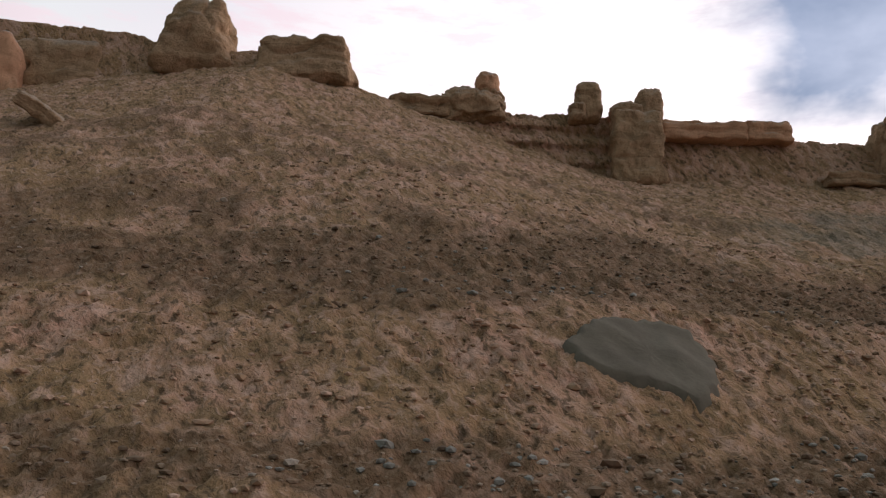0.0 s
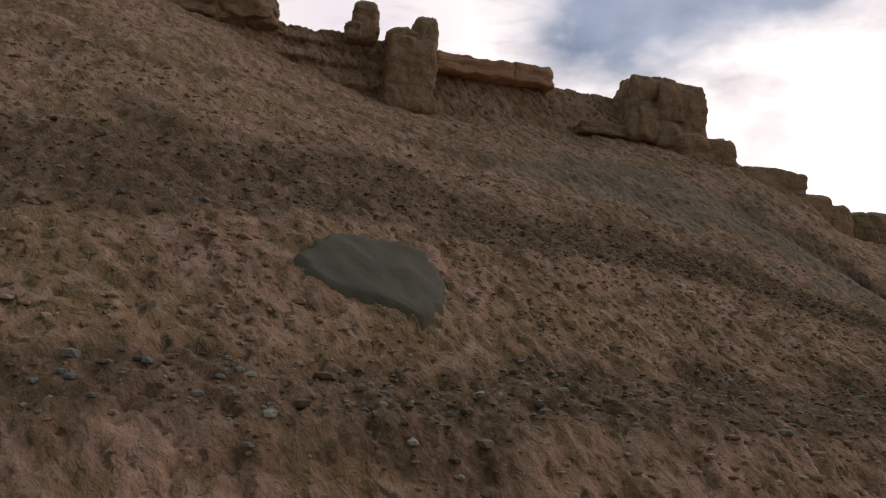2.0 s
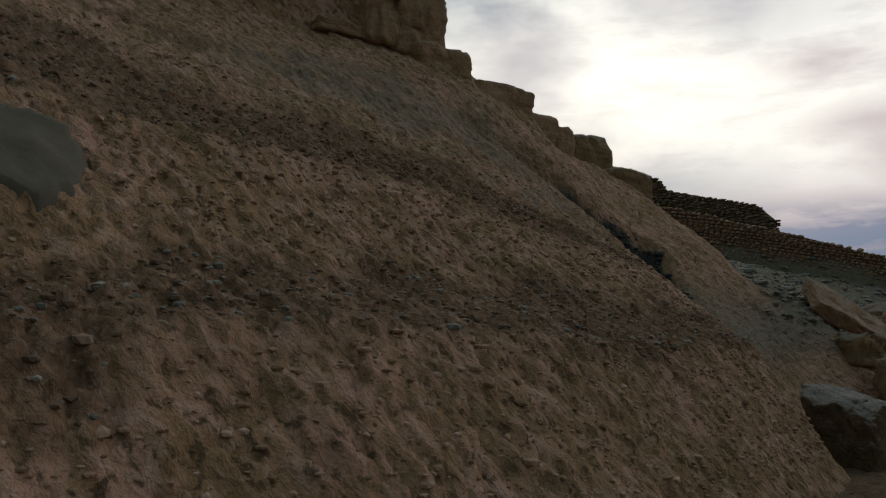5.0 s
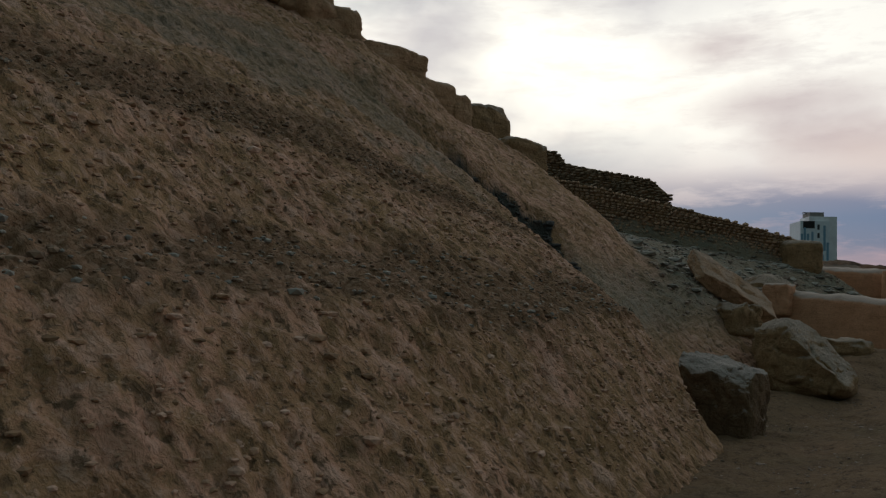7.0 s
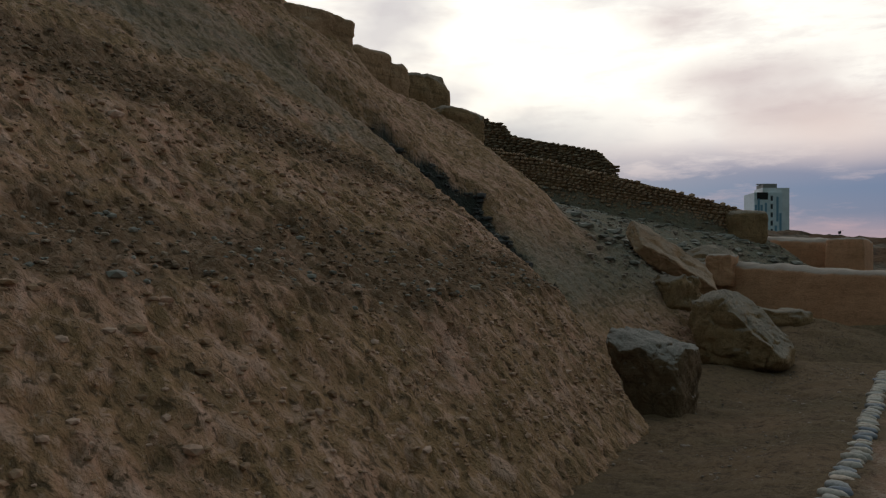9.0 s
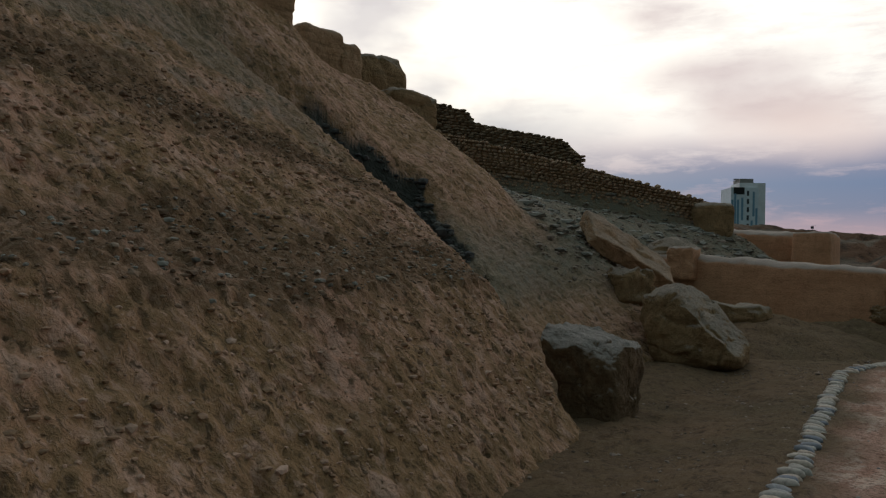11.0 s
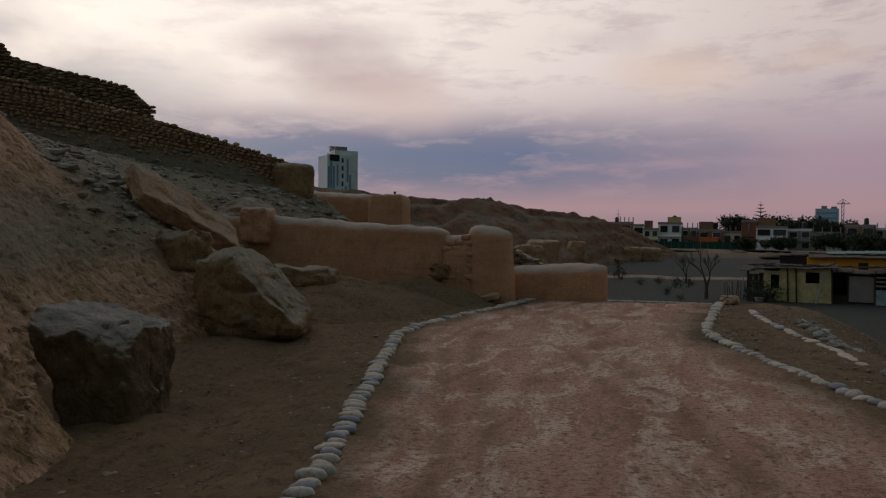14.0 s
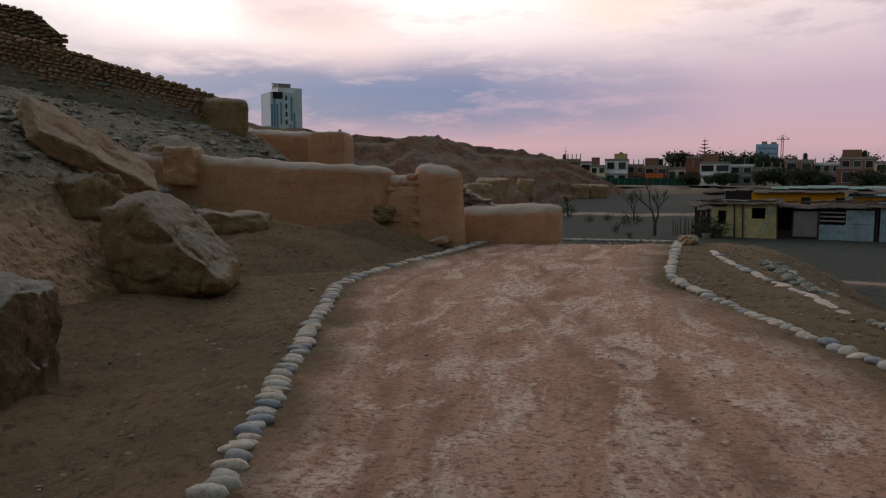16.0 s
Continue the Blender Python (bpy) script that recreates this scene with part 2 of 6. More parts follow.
def adobe_material(name, c1, c2, dust=0.85, bumpy=0.5, worn=0.5):
    m, q, b, p = material(name, 0.93, spec=0.2)
    wide = q.noise(p, 1.1, 5, 0.65, 0.3)
    streak = q.noise(q.scaled(p, 2.2, 2.2, 0.9), 1.6, 5, 0.65, 0.4)
    beds = q.noise(q.scaled(p, 0.5, 0.5, 5.0), 1.6, 4, 0.6)
    fine = q.noise(p, 26.0, 5, 0.7)
    crumb = q.noise(p, 6.5, 6, 0.68, 0.5)
    col = q.mix(q.ramp(wide, (0.3, 0.0), (0.7, 1.0)), c1, c2)
    col = q.mix(q.ramp(crumb, (0.34, 0.55 * worn), (0.47, 0.0)), col, tuple(0.5 * c for c in c1))
    col = q.mix(q.ramp(crumb, (0.55, 0.0), (0.68, 0.45 * worn)), col, tuple(min(1.0, 1.3 * c) for c in c2))
    col = q.mix(q.ramp(streak, (0.33, 0.5 * worn), (0.5, 0.0)), col, tuple(0.55 * c for c in c1))
    col = q.mix(q.ramp(beds, (0.36, 0.6 * worn), (0.46, 0.0)), col, tuple(0.6 * c for c in c1))
    col = q.mix(q.ramp(fine, (0.3, 0.55), (0.48, 0.0)), col, tuple(0.42 * c for c in c1))
    # dust settles on upward faces
    nz = q.node("ShaderNodeSeparateXYZ", Vector=q.node("ShaderNodeNewGeometry").outputs["Normal"]).outputs[2]
    col = q.mix(q.math("MULTIPLY", q.ramp(nz, (0.35, 0.0), (0.65, dust)), q.ramp(fine, (0.2, 0.6), (0.6, 1.0))), col, (0.38, 0.355, 0.33))
    q.feed(b.inputs["Base Color"], col)
    bump(q, b, q.math("ADD", q.math("ADD", wide, q.math("MULTIPLY", beds, 0.5)), q.math("ADD", q.math("MULTIPLY", fine, 0.6), q.math("MULTIPLY", crumb, 1.4 * worn))), bumpy, 0.05)
    return m


def plain_material(name, c, rough=0.8, wear=0.35, scale=6.0, metal=0.0):
    m, q, b, p = material(name, rough, metal)
    n = q.noise(p, scale, 5, 0.65)
    f = q.noise(p, scale * 9, 4, 0.6)
    col = q.mix(q.ramp(n, (0.32, wear), (0.62, 0.0)), c, tuple(0.45 * v for v in c))
    col = q.mix(q.ramp(f, (0.35, wear * 0.6), (0.5, 0.0)), col, tuple(0.6 * v for v in c))
    q.feed(b.inputs["Base Color"], col)
    bump(q, b, f, 0.25, 0.01)
    return m


def varied_material(name, stops, rough=0.75, scale=30.0):
    """Colour by object, with grain: for stones, bricks and boards."""
    m, q, b, p = material(name, rough)
    pick = q.node("ShaderNodeObjectInfo").outputs["Random"]
    isle = q.node("ShaderNodeNewGeometry").outputs["Random Per Island"]
    col = q.ramp(q.math("FRACT", q.math("ADD", pick, isle)), *stops)
    f = q.noise(p, scale, 5, 0.65)
    col = q.mix(q.ramp(f, (0.3, 0.55), (0.55, 0.0)), col, (0.10, 0.085, 0.075))
    q.feed(b.inputs["Base Color"], col)
    bump(q, b, f, 0.35, 0.01)
    return m


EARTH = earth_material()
GRAVEL = varied_material("shelf_gravel", [(0.0, (0.12, 0.08, 0.05)), (0.55, (0.23, 0.155, 0.10)), (0.9, (0.31, 0.23, 0.16)), (1.0, (0.38, 0.33, 0.27))], 0.9)
GROUND = ground_material()
CLOD = varied_material("slope_clod", [(0.0, (0.20, 0.125, 0.07)), (0.4, (0.36, 0.235, 0.145)), (0.75, (0.48, 0.315, 0.225)), (1.0, (0.56, 0.40, 0.31))], 0.95)
ADOBE = adobe_material("orange_adobe", (0.47, 0.265, 0.155), (0.57, 0.33, 0.205), worn=0.5)
PALE_ADOBE = adobe_material("pale_adobe", (0.36, 0.235, 0.132), (0.46, 0.305, 0.195), dust=0.4, bumpy=0.8, worn=1.0)
ROCK = adobe_material("fallen_adobe", (0.25, 0.168, 0.088), (0.36, 0.245, 0.135), dust=0.6, bumpy=1.0, worn=1.0)
# darker copy of ROCK: the shade on the rock's front is in its colour
SHADED_ROCK = adobe_material("shaded_fallen_adobe", (0.13, 0.088, 0.052), (0.185, 0.125, 0.072), dust=0.85, bumpy=1.0, worn=1.0)
STONE = varied_material("river_stone", [(0.0, (0.36, 0.34, 0.31)), (0.25, (0.52, 0.46, 0.39)), (0.48, (0.40, 0.39, 0.38)), (0.56, (0.18, 0.20, 0.25)), (0.63, (0.26, 0.28, 0.32)), (0.70, (0.47, 0.43, 0.37)), (1.0, (0.55, 0.44, 0.36))], 0.7)
RUBBLE = varied_material("rubble_stone", [(0.0, (0.17, 0.135, 0.11)), (0.5, (0.28, 0.225, 0.18)), (1.0, (0.40, 0.33, 0.28))], 0.9)
# gully stones, near-black so that the trench's shade is in their colour
SHADED_RUBBLE = varied_material("shaded_rubble_stone", [(0.0, (0.05, 0.055, 0.06)), (0.6, (0.10, 0.10, 0.095)), (1.0, (0.20, 0.19, 0.17))], 0.9)
GREY_STONE = varied_material("grey_pebble", [(0.0, (0.15, 0.15, 0.13)), (0.6, (0.26, 0.255, 0.225)), (1.0, (0.40, 0.385, 0.34))], 0.85)
STACKED = varied_material("stacked_stone", [(0.0, (0.22, 0.17, 0.11)), (0.5, (0.32, 0.245, 0.165)), (1.0, (0.40, 0.32, 0.235))], 0.95, 12.0)
MUD = plain_material("grey_mud_plaster", (0.132, 0.115, 0.086), 0.94, 0.45, 3.4)
PIRCA = varied_material("course_stone", [(0.0, (0.34, 0.23, 0.14)), (0.5, (0.42, 0.29, 0.19)), (1.0, (0.38, 0.27, 0.19))], 0.95, 12.0)

# ---------------------------------------------------------------- building helpers


def mesh_object(name, bm, mat, parent=None, label="", smooth=False):
    me = bpy.data.meshes.new(name)
    bm.normal_update()
    bm.to_mesh(me)
    bm.free()
    me.materials.append(mat)
    if smooth:
        me.shade_smooth()
    ob = new(name, me)
    if parent is not None:
        ob.parent = parent
    if label:
        ob["label"] = label
    return ob


def part(name, bm, mat, parent, label="", smooth=False):
    return mesh_object(name, bm, mat, parent, label, smooth)


def thing(name, at, label, category, group="", kind="", turn=0.0):
    ob = new(name)
    ob.matrix_world = pose(*at, 0, 0, turn)
    ob.empty_display_size = 0.2
    return tagged(ob, label, category, group, kind)


def hashed(ix, iy, iz):
    h = (ix * 374761393 + iy * 668265263 + iz * 2147483647 % 4294967296) & 0xFFFFFFFF
    h = ((h ^ (h >> 13)) * 1274126177) & 0xFFFFFFFF
    return ((h ^ (h >> 16)) & 0xFFFF) / 65535.0


def value_noise(p, scale, seed=0):
    """Smooth noise between -1 and 1 at the rows of p."""
    q = p * scale + seed * 17.31
    i = np.floor(q).astype(np.int64)
    f = q - i
    f = f * f * (3 - 2 * f)
    total = 0
    for cx in (0, 1):
        for cy in (0, 1):
            for cz in (0, 1):
                w = (f[:, 0] if cx else 1 - f[:, 0]) * (f[:, 1] if cy else 1 - f[:, 1]) * (f[:, 2] if cz else 1 - f[:, 2])
                total = total + w * hashed(i[:, 0] + cx, i[:, 1] + cy, i[:, 2] + cz)
    return total * 2 - 1


def fractal(p, scale, octaves=4, seed=0, gain=0.55):
    out, amp = 0, 1.0
    for o in range(octaves):
        out = out + amp * value_noise(p, scale * 2.03 ** o, seed + o)
        amp *= gain
    return out


def box(bm, x0, x1, y0, y1, z0, z1):
    r = bmesh.ops.create_cube(bm, size=1.0)
    for v in r["verts"]:
        v.co = Vector((x0 + (v.co.x + 0.5) * (x1 - x0), y0 + (v.co.y + 0.5) * (y1 - y0), z0 + (v.co.z + 0.5) * (z1 - z0)))
    return r["verts"]


def soft_block(sx, sy, sz, round_=0.25, rough=0.03, cuts=16, taper=0.0, seed=0, lean=0.0, lumps=2.5, strata=1.0, planes=()):
    """An eroded block standing on z = 0: rounded edges, uneven faces, a narrower top, broken off at planes (normal, distance)."""
    bm = bmesh.new()
    bmesh.ops.create_cube(bm, size=2.0)
    bmesh.ops.subdivide_edges(bm, edges=bm.edges[:], cuts=cuts, use_grid_fill=True)
    co = np.array([v.co for v in bm.verts])
    e = 2.0 / max(round_, 0.02)
    n = (np.abs(co) ** e).sum(1) ** (1 / e)
    ball = co / np.maximum(n, 1e-6)[:, None]
    half = np.array((sx, sy, sz)) / 2
    pts = ball * half
    pts[:, 2] += half[2]
    h = pts[:, 2] / sz
    pts[:, 0] *= 1 - taper * h
    pts[:, 1] *= 1 - taper * h
    pts[:, 0] += lean * h
    for nx, ny, nz, d in planes:
        over = pts @ np.array((nx, ny, nz)) - d
        over = np.where(over > 0.11, over, np.maximum(0, over + 0.11) ** 2 / 0.44)
        pts -= over[:, None] * np.array((nx, ny, nz))
    size = (sx * sy * sz) ** (1 / 3)
    out = ball / np.maximum(np.linalg.norm(ball, axis=1), 1e-6)[:, None]
    vein = value_noise(pts, 0.8 * lumps / size, seed + 60)
    beds = np.sin(pts[:, 2] * 11.0 / max(sz, 0.3) + 2.5 * value_noise(pts, 0.7 / size, seed + 61))
    push = -1.1 * rough * np.exp(-(vein / 0.05) ** 2) + 0.25 * rough * np.sign(beds) * strata + 0.5 * rough * np.minimum(0, value_noise(pts, 3.2 * lumps / size, seed + 62))
    pts += out * push[:, None]
    for axis in range(3):
        pts[:, axis] += rough * fractal(pts, lumps / size, 5, seed + 7 * axis + 3, 0.6)
    for v, c in zip(bm.verts, pts):
        v.co = c
    return bm


def grid_mesh(name, pts, nu, nv, mat, attrs=(), smooth=True):
    """A sheet from nu x nv points, row by row."""
    me = bpy.data.meshes.new(name)
    idx = np.arange(nu * nv).reshape(nu, nv)
    quads = np.stack([idx[:-1, :-1], idx[1:, :-1], idx[1:, 1:], idx[:-1, 1:]], -1).reshape(-1, 4)
    me.vertices.add(len(pts))
    me.vertices.foreach_set("co", pts.astype(np.float32).ravel())
    me.loops.add(quads.size)
    me.loops.foreach_set("vertex_index", quads.astype(np.int32).ravel())
    me.polygons.add(len(quads))
    me.polygons.foreach_set("loop_start", np.arange(0, quads.size, 4, dtype=np.int32))
    me.update(calc_edges=True)
    for key, value in attrs:
        a = me.attributes.new(key, "FLOAT", "POINT")
        a.data.foreach_set("value", value.astype(np.float32))
    me.materials.append(mat)
    if smooth:
        me.shade_smooth()
    return new(name, me)


# ---------------------------------------------------------------- the ground
FIELD = -2.8                                                     # level of the low field
KERB_LEFT = [(3.0, 1.6), (7.0, 2.3), (10.3, 3.0), (12.6, 3.57), (15.0, 4.2), (16.7, 4.6), (17.8, 4.62), (19.3, 4.36), (21.1, 3.93), (23.4, 3.55), (24.6, 3.0)]
KERB_RIGHT = [(6.0, -3.4), (13.5, -1.24), (15.6, -0.6), (17.4, -0.2), (18.4, 0.0), (19.4, -0.08), (21.5, -0.35), (24.0, -0.67)]


def curve_y(knots, x):
    k = np.array(knots)
    return np.interp(x, k[:, 0], k[:, 1])


def soft_step(a, b, v):
    s = np.clip((v - a) / (b - a), 0, 1)
    return s * s * (3 - 2 * s)


def ground_height(x, y):
    """Level road shelf, falling to the field on its far side and beyond its crest."""
    x, y = np.asarray(x, float), np.asarray(y, float)
    edge = np.where(x < 6.0, -3.4 + (x - 6.0) * 0.29, curve_y(KERB_RIGHT, x))
    bank = soft_step(1.2, 7.5, edge - y)
    end = soft_step(23.5, 33.0, x + 0.15 * y)
    verge = np.where(x < 3.0, 1.6 + (x - 3.0) * 0.17, curve_y(KERB_LEFT, x))
    trough = -0.25 * soft_step(0.1, 1.6, y - verge) * soft_step(17.5, 13.0, x) * soft_step(40, 20, y)
    return FIELD * np.maximum(bank, end) + trough


def build_ground():
    fine_x = np.concatenate([-np.geomspace(3000, 12, 30), np.arange(-11, 3, 0.25), np.arange(3, 26, 0.07), np.arange(26, 60, 0.6), np.geomspace(61, 3000, 40)])
    fine_y = np.concatenate([-np.geomspace(3000, 30, 30), np.arange(-29, -6, 0.6), np.arange(-6, 8, 0.07), np.arange(8, 20, 0.5), np.geomspace(21, 3000, 35)])
    X, Y = np.meshgrid(fine_x, fine_y, indexing="ij")
    x, y = X.ravel(), Y.ravel()
    z = ground_height(x, y)
    p = np.stack([x, y, z * 0], 1)
    inner = soft_step(80, 20, np.hypot(x - 12, y))
    edge_r = np.where(x < 6.0, -3.4 + (x - 6.0) * 0.29, curve_y(KERB_RIGHT, x))
    edge_l = np.where(x < 3.0, 1.6 + (x - 3.0) * 0.17, curve_y(KERB_LEFT, x))
    wobble = 0.12 * fractal(p, 1.1, 3, 5)
    road = soft_step(0.0, 0.75, edge_l - y + 2 * wobble) * soft_step(-0.05, 1.2, y - edge_r + 2 * wobble) * soft_step(33, 28, x)
    aside = edge_l - y + 0.10 * fractal(p, 0.5, 2, 8)
    rut = sum(np.exp(-((aside - d) / w) ** 2) for d, w in ((0.75, 0.10), (1.15, 0.12), (2.55, 0.10), (2.95, 0.13))) * soft_step(33, 28, x) * soft_step(3, 6, x)
    low = soft_step(-1.5, -2.6, z)
    z = z + inner * (0.018 * fractal(p, 1.7, 4, 1) + 0.008 * fractal(p, 9.0, 3, 2) + (1 - road) * (0.03 * fractal(p, 1.2, 4, 9) + 0.016 * fractal(p, 6.5, 2, 19)))
    z = z + inner * (1 - road) * soft_step(24, 18, x) * 0.02 - 0.014 * rut
    pts = np.stack([x, y, z], 1)
    ob = grid_mesh("ground", pts, len(fine_x), len(fine_y), GROUND, [("road", road), ("field", low), ("rut", rut)])
    return tagged(ob, "dry trodden earth with a pinkish dirt road between stone edgings", "ground", kind="structure")


build_ground()

# ---------------------------------------------------------------- the hillside
# contour lines of the mound as (x, y, z): foot, first shelf, second shelf, cliff base
FOOT = [(-30, 0.6, -0.3), (0, 2.2, -0.3), (1.2, 2.6, -0.3), (4.5, 3.45, -0.3), (8, 4.5, -0.3), (8.9, 4.8, -0.3), (9.9, 5.1, -0.3), (10.8, 5.3, -0.3), (11.3, 5.75, -0.3), (11.5, 6.5, -0.3), (11.9, 7.2, -0.3),
        (14, 7.3, -0.3), (16.5, 7.0, -0.1), (18.5, 6.1, -0.1), (22.3, 5.4, -0.1), (22.6, 9.0, -0.3), (27.5, 9.5, -0.6), (29.3, 8.8, -1.0), (34, 10, -3), (42, 14, -3)]
SHELF_A = [(-30, 2.4, 1.7), (0, 3.7, 1.62), (1, 4.1, 1.65), (4.1, 4.95, 1.6), (5.7, 5.25, 1.5), (9, 6.2, 1.42), (10.3, 6.6, 1.46), (10.95, 6.85, 1.46), (11.12, 7.1, 1.36), (11.4, 7.7, 0.9),
           (11.8, 8.0, 0.75), (14, 8.4, 0.9), (16.5, 8.3, 1.2), (18.5, 8.2, 0.75), (22.3, 8.0, 0.35), (22.6, 11.0, 0.9), (27.5, 10.2, 1.2), (29.3, 9.4, 0.9), (34, 11.5, -2), (42, 16, -2.5)]
SHELF_B = [(-30, 3.1, 2.0), (0, 4.3, 1.95), (1.4, 4.85, 1.95), (4.9, 6.2, 1.97), (7.8, 6.75, 1.88), (10.2, 7.1, 1.70), (11.0, 7.3, 1.66), (11.15, 7.6, 1.6), (11.5, 8.2, 1.2), (14, 8.8, 1.35),
           (16.5, 9.0, 1.9), (18.5, 9.3, 1.3), (22.3, 10.2, 0.8), (23, 11.6, 1.5), (27.5, 10.6, 1.6), (29.3, 9.8, 1.4), (34, 12.5, -1), (42, 18, -2)]
SHELF_C = [(-30, 4.6, 3.2), (0, 5.75, 3.0), (1, 6.1, 3.15), (2.7, 6.75, 3.15), (5.4, 7.9, 3.28), (8, 8.4, 3.05), (10.2, 8.3, 2.55), (11.1, 8.2, 2.12), (11.4, 8.4, 2.12), (11.8, 9.0, 2.0),
           (12.3, 9.3, 2.2), (14, 9.6, 2.15), (16.5, 9.8, 2.45), (20, 11.5, 2.4), (23, 12.4, 2.4), (27.5, 11.4, 2.2), (29.3, 10.4, 1.9), (34, 14, 0), (42, 20, -1)]
SHELF_D = [(-30, 6.5, 4.2), (0, 7.6, 4.15), (1.7, 8.3, 4.17), (3.5, 8.5, 4.05), (5.5, 8.9, 3.85), (8, 9.0, 3.5), (10.2, 9.0, 2.98), (11.1, 9.0, 2.72), (11.7, 9.9, 2.8),
           (14, 10.7, 3.45), (15.2, 10.9, 3.5), (16.2, 11, 3.0), (20, 13.5, 3.4), (24, 14.5, 3.4), (27.5, 12.2, 2.7), (29.3, 11.0, 2.3), (34, 15, 1), (42, 22, 0)]
CLIFF = [(-30, 13, 9), (-9, 13.8, 8.9), (-4, 13.8, 9.6), (-2.4, 13.9, 9.1), (-1, 14.2, 8.8), (1, 14.3, 8.1), (3, 14.4, 7.5), (7, 14.4, 7.5), (10.3, 14.2, 7.5),
         (11.2, 13.8, 6.95), (12.2, 13.6, 6.55), (12.7, 13.6, 6.0), (13.4, 13.6, 5.62), (14.3, 13.5, 5.45), (15.2, 13.4, 5.26), (16.2, 13.6, 4.95), (17.5, 15.2, 4.35), (20, 17.5, 4.4), (22.5, 18.6, 4.15), (24, 17.2, 3.95),
         (27.5, 13.4, 3.1), (29.3, 11.9, 2.9), (34, 17, 1.2), (42, 24, 0)]
CREST = [(-30, 11), (-9, 10.5), (-7, 10.3), (-6.2, 9.9), (-4, 9.95), (-2.4, 9.25), (-1.5, 9.0), (3, 9.0), (4.1, 8.72), (6.6, 8.6), (10.0, 8.5), (10.3, 7.4), (11.2, 7.1), (12.2, 6.85),
         (12.35, 6.3), (13.4, 5.67), (14.3, 5.48), (15.2, 5.3), (16.2, 5.0), (17, 4.75), (20, 5.2), (24, 4.7), (27.5, 3.8), (29.3, 3.2), (34, 1.5), (42, 0)]


def contour(knots, x):
    """y and z of a contour at x, slightly softened."""
    k = np.array(knots, float)
    y = z = 0
    for d, w in ((-0.24, 0.15), (-0.12, 0.2), (0, 0.3), (0.12, 0.2), (0.24, 0.15)):
        y = y + w * np.interp(x + d, k[:, 0], k[:, 1])
        z = z + w * np.interp(x + d, k[:, 0], k[:, 2])
    return y, z


def profile(x):
    """The section through the mound at x: rising y with its heights."""
    x = np.asarray(x, float)
    ys, zs = zip(*[contour(k, x) for k in (FOOT, SHELF_A, SHELF_B, SHELF_C, SHELF_D, CLIFF)])
    c = np.array(CREST, float)
    top = np.interp(x, c[:, 0], c[:, 1])
    ys = [ys[0] - 0.5] + list(ys) + [ys[5] + 0.3, ys[5] + 9, ys[5] + 30, ys[5] + 60]
    zs = [zs[0] - 0.25] + list(zs) + [np.maximum(top, zs[5] + 0.05), np.maximum(top, zs[5]) + 0.3, zs[5] * 0.5, zs[5] * 0 - 3.2]
    return np.array(ys), np.array(zs)


def hill_height(x, y):
    ys, zs = profile(np.array([x]))
    return float(np.interp(y, ys[:, 0], zs[:, 0]))


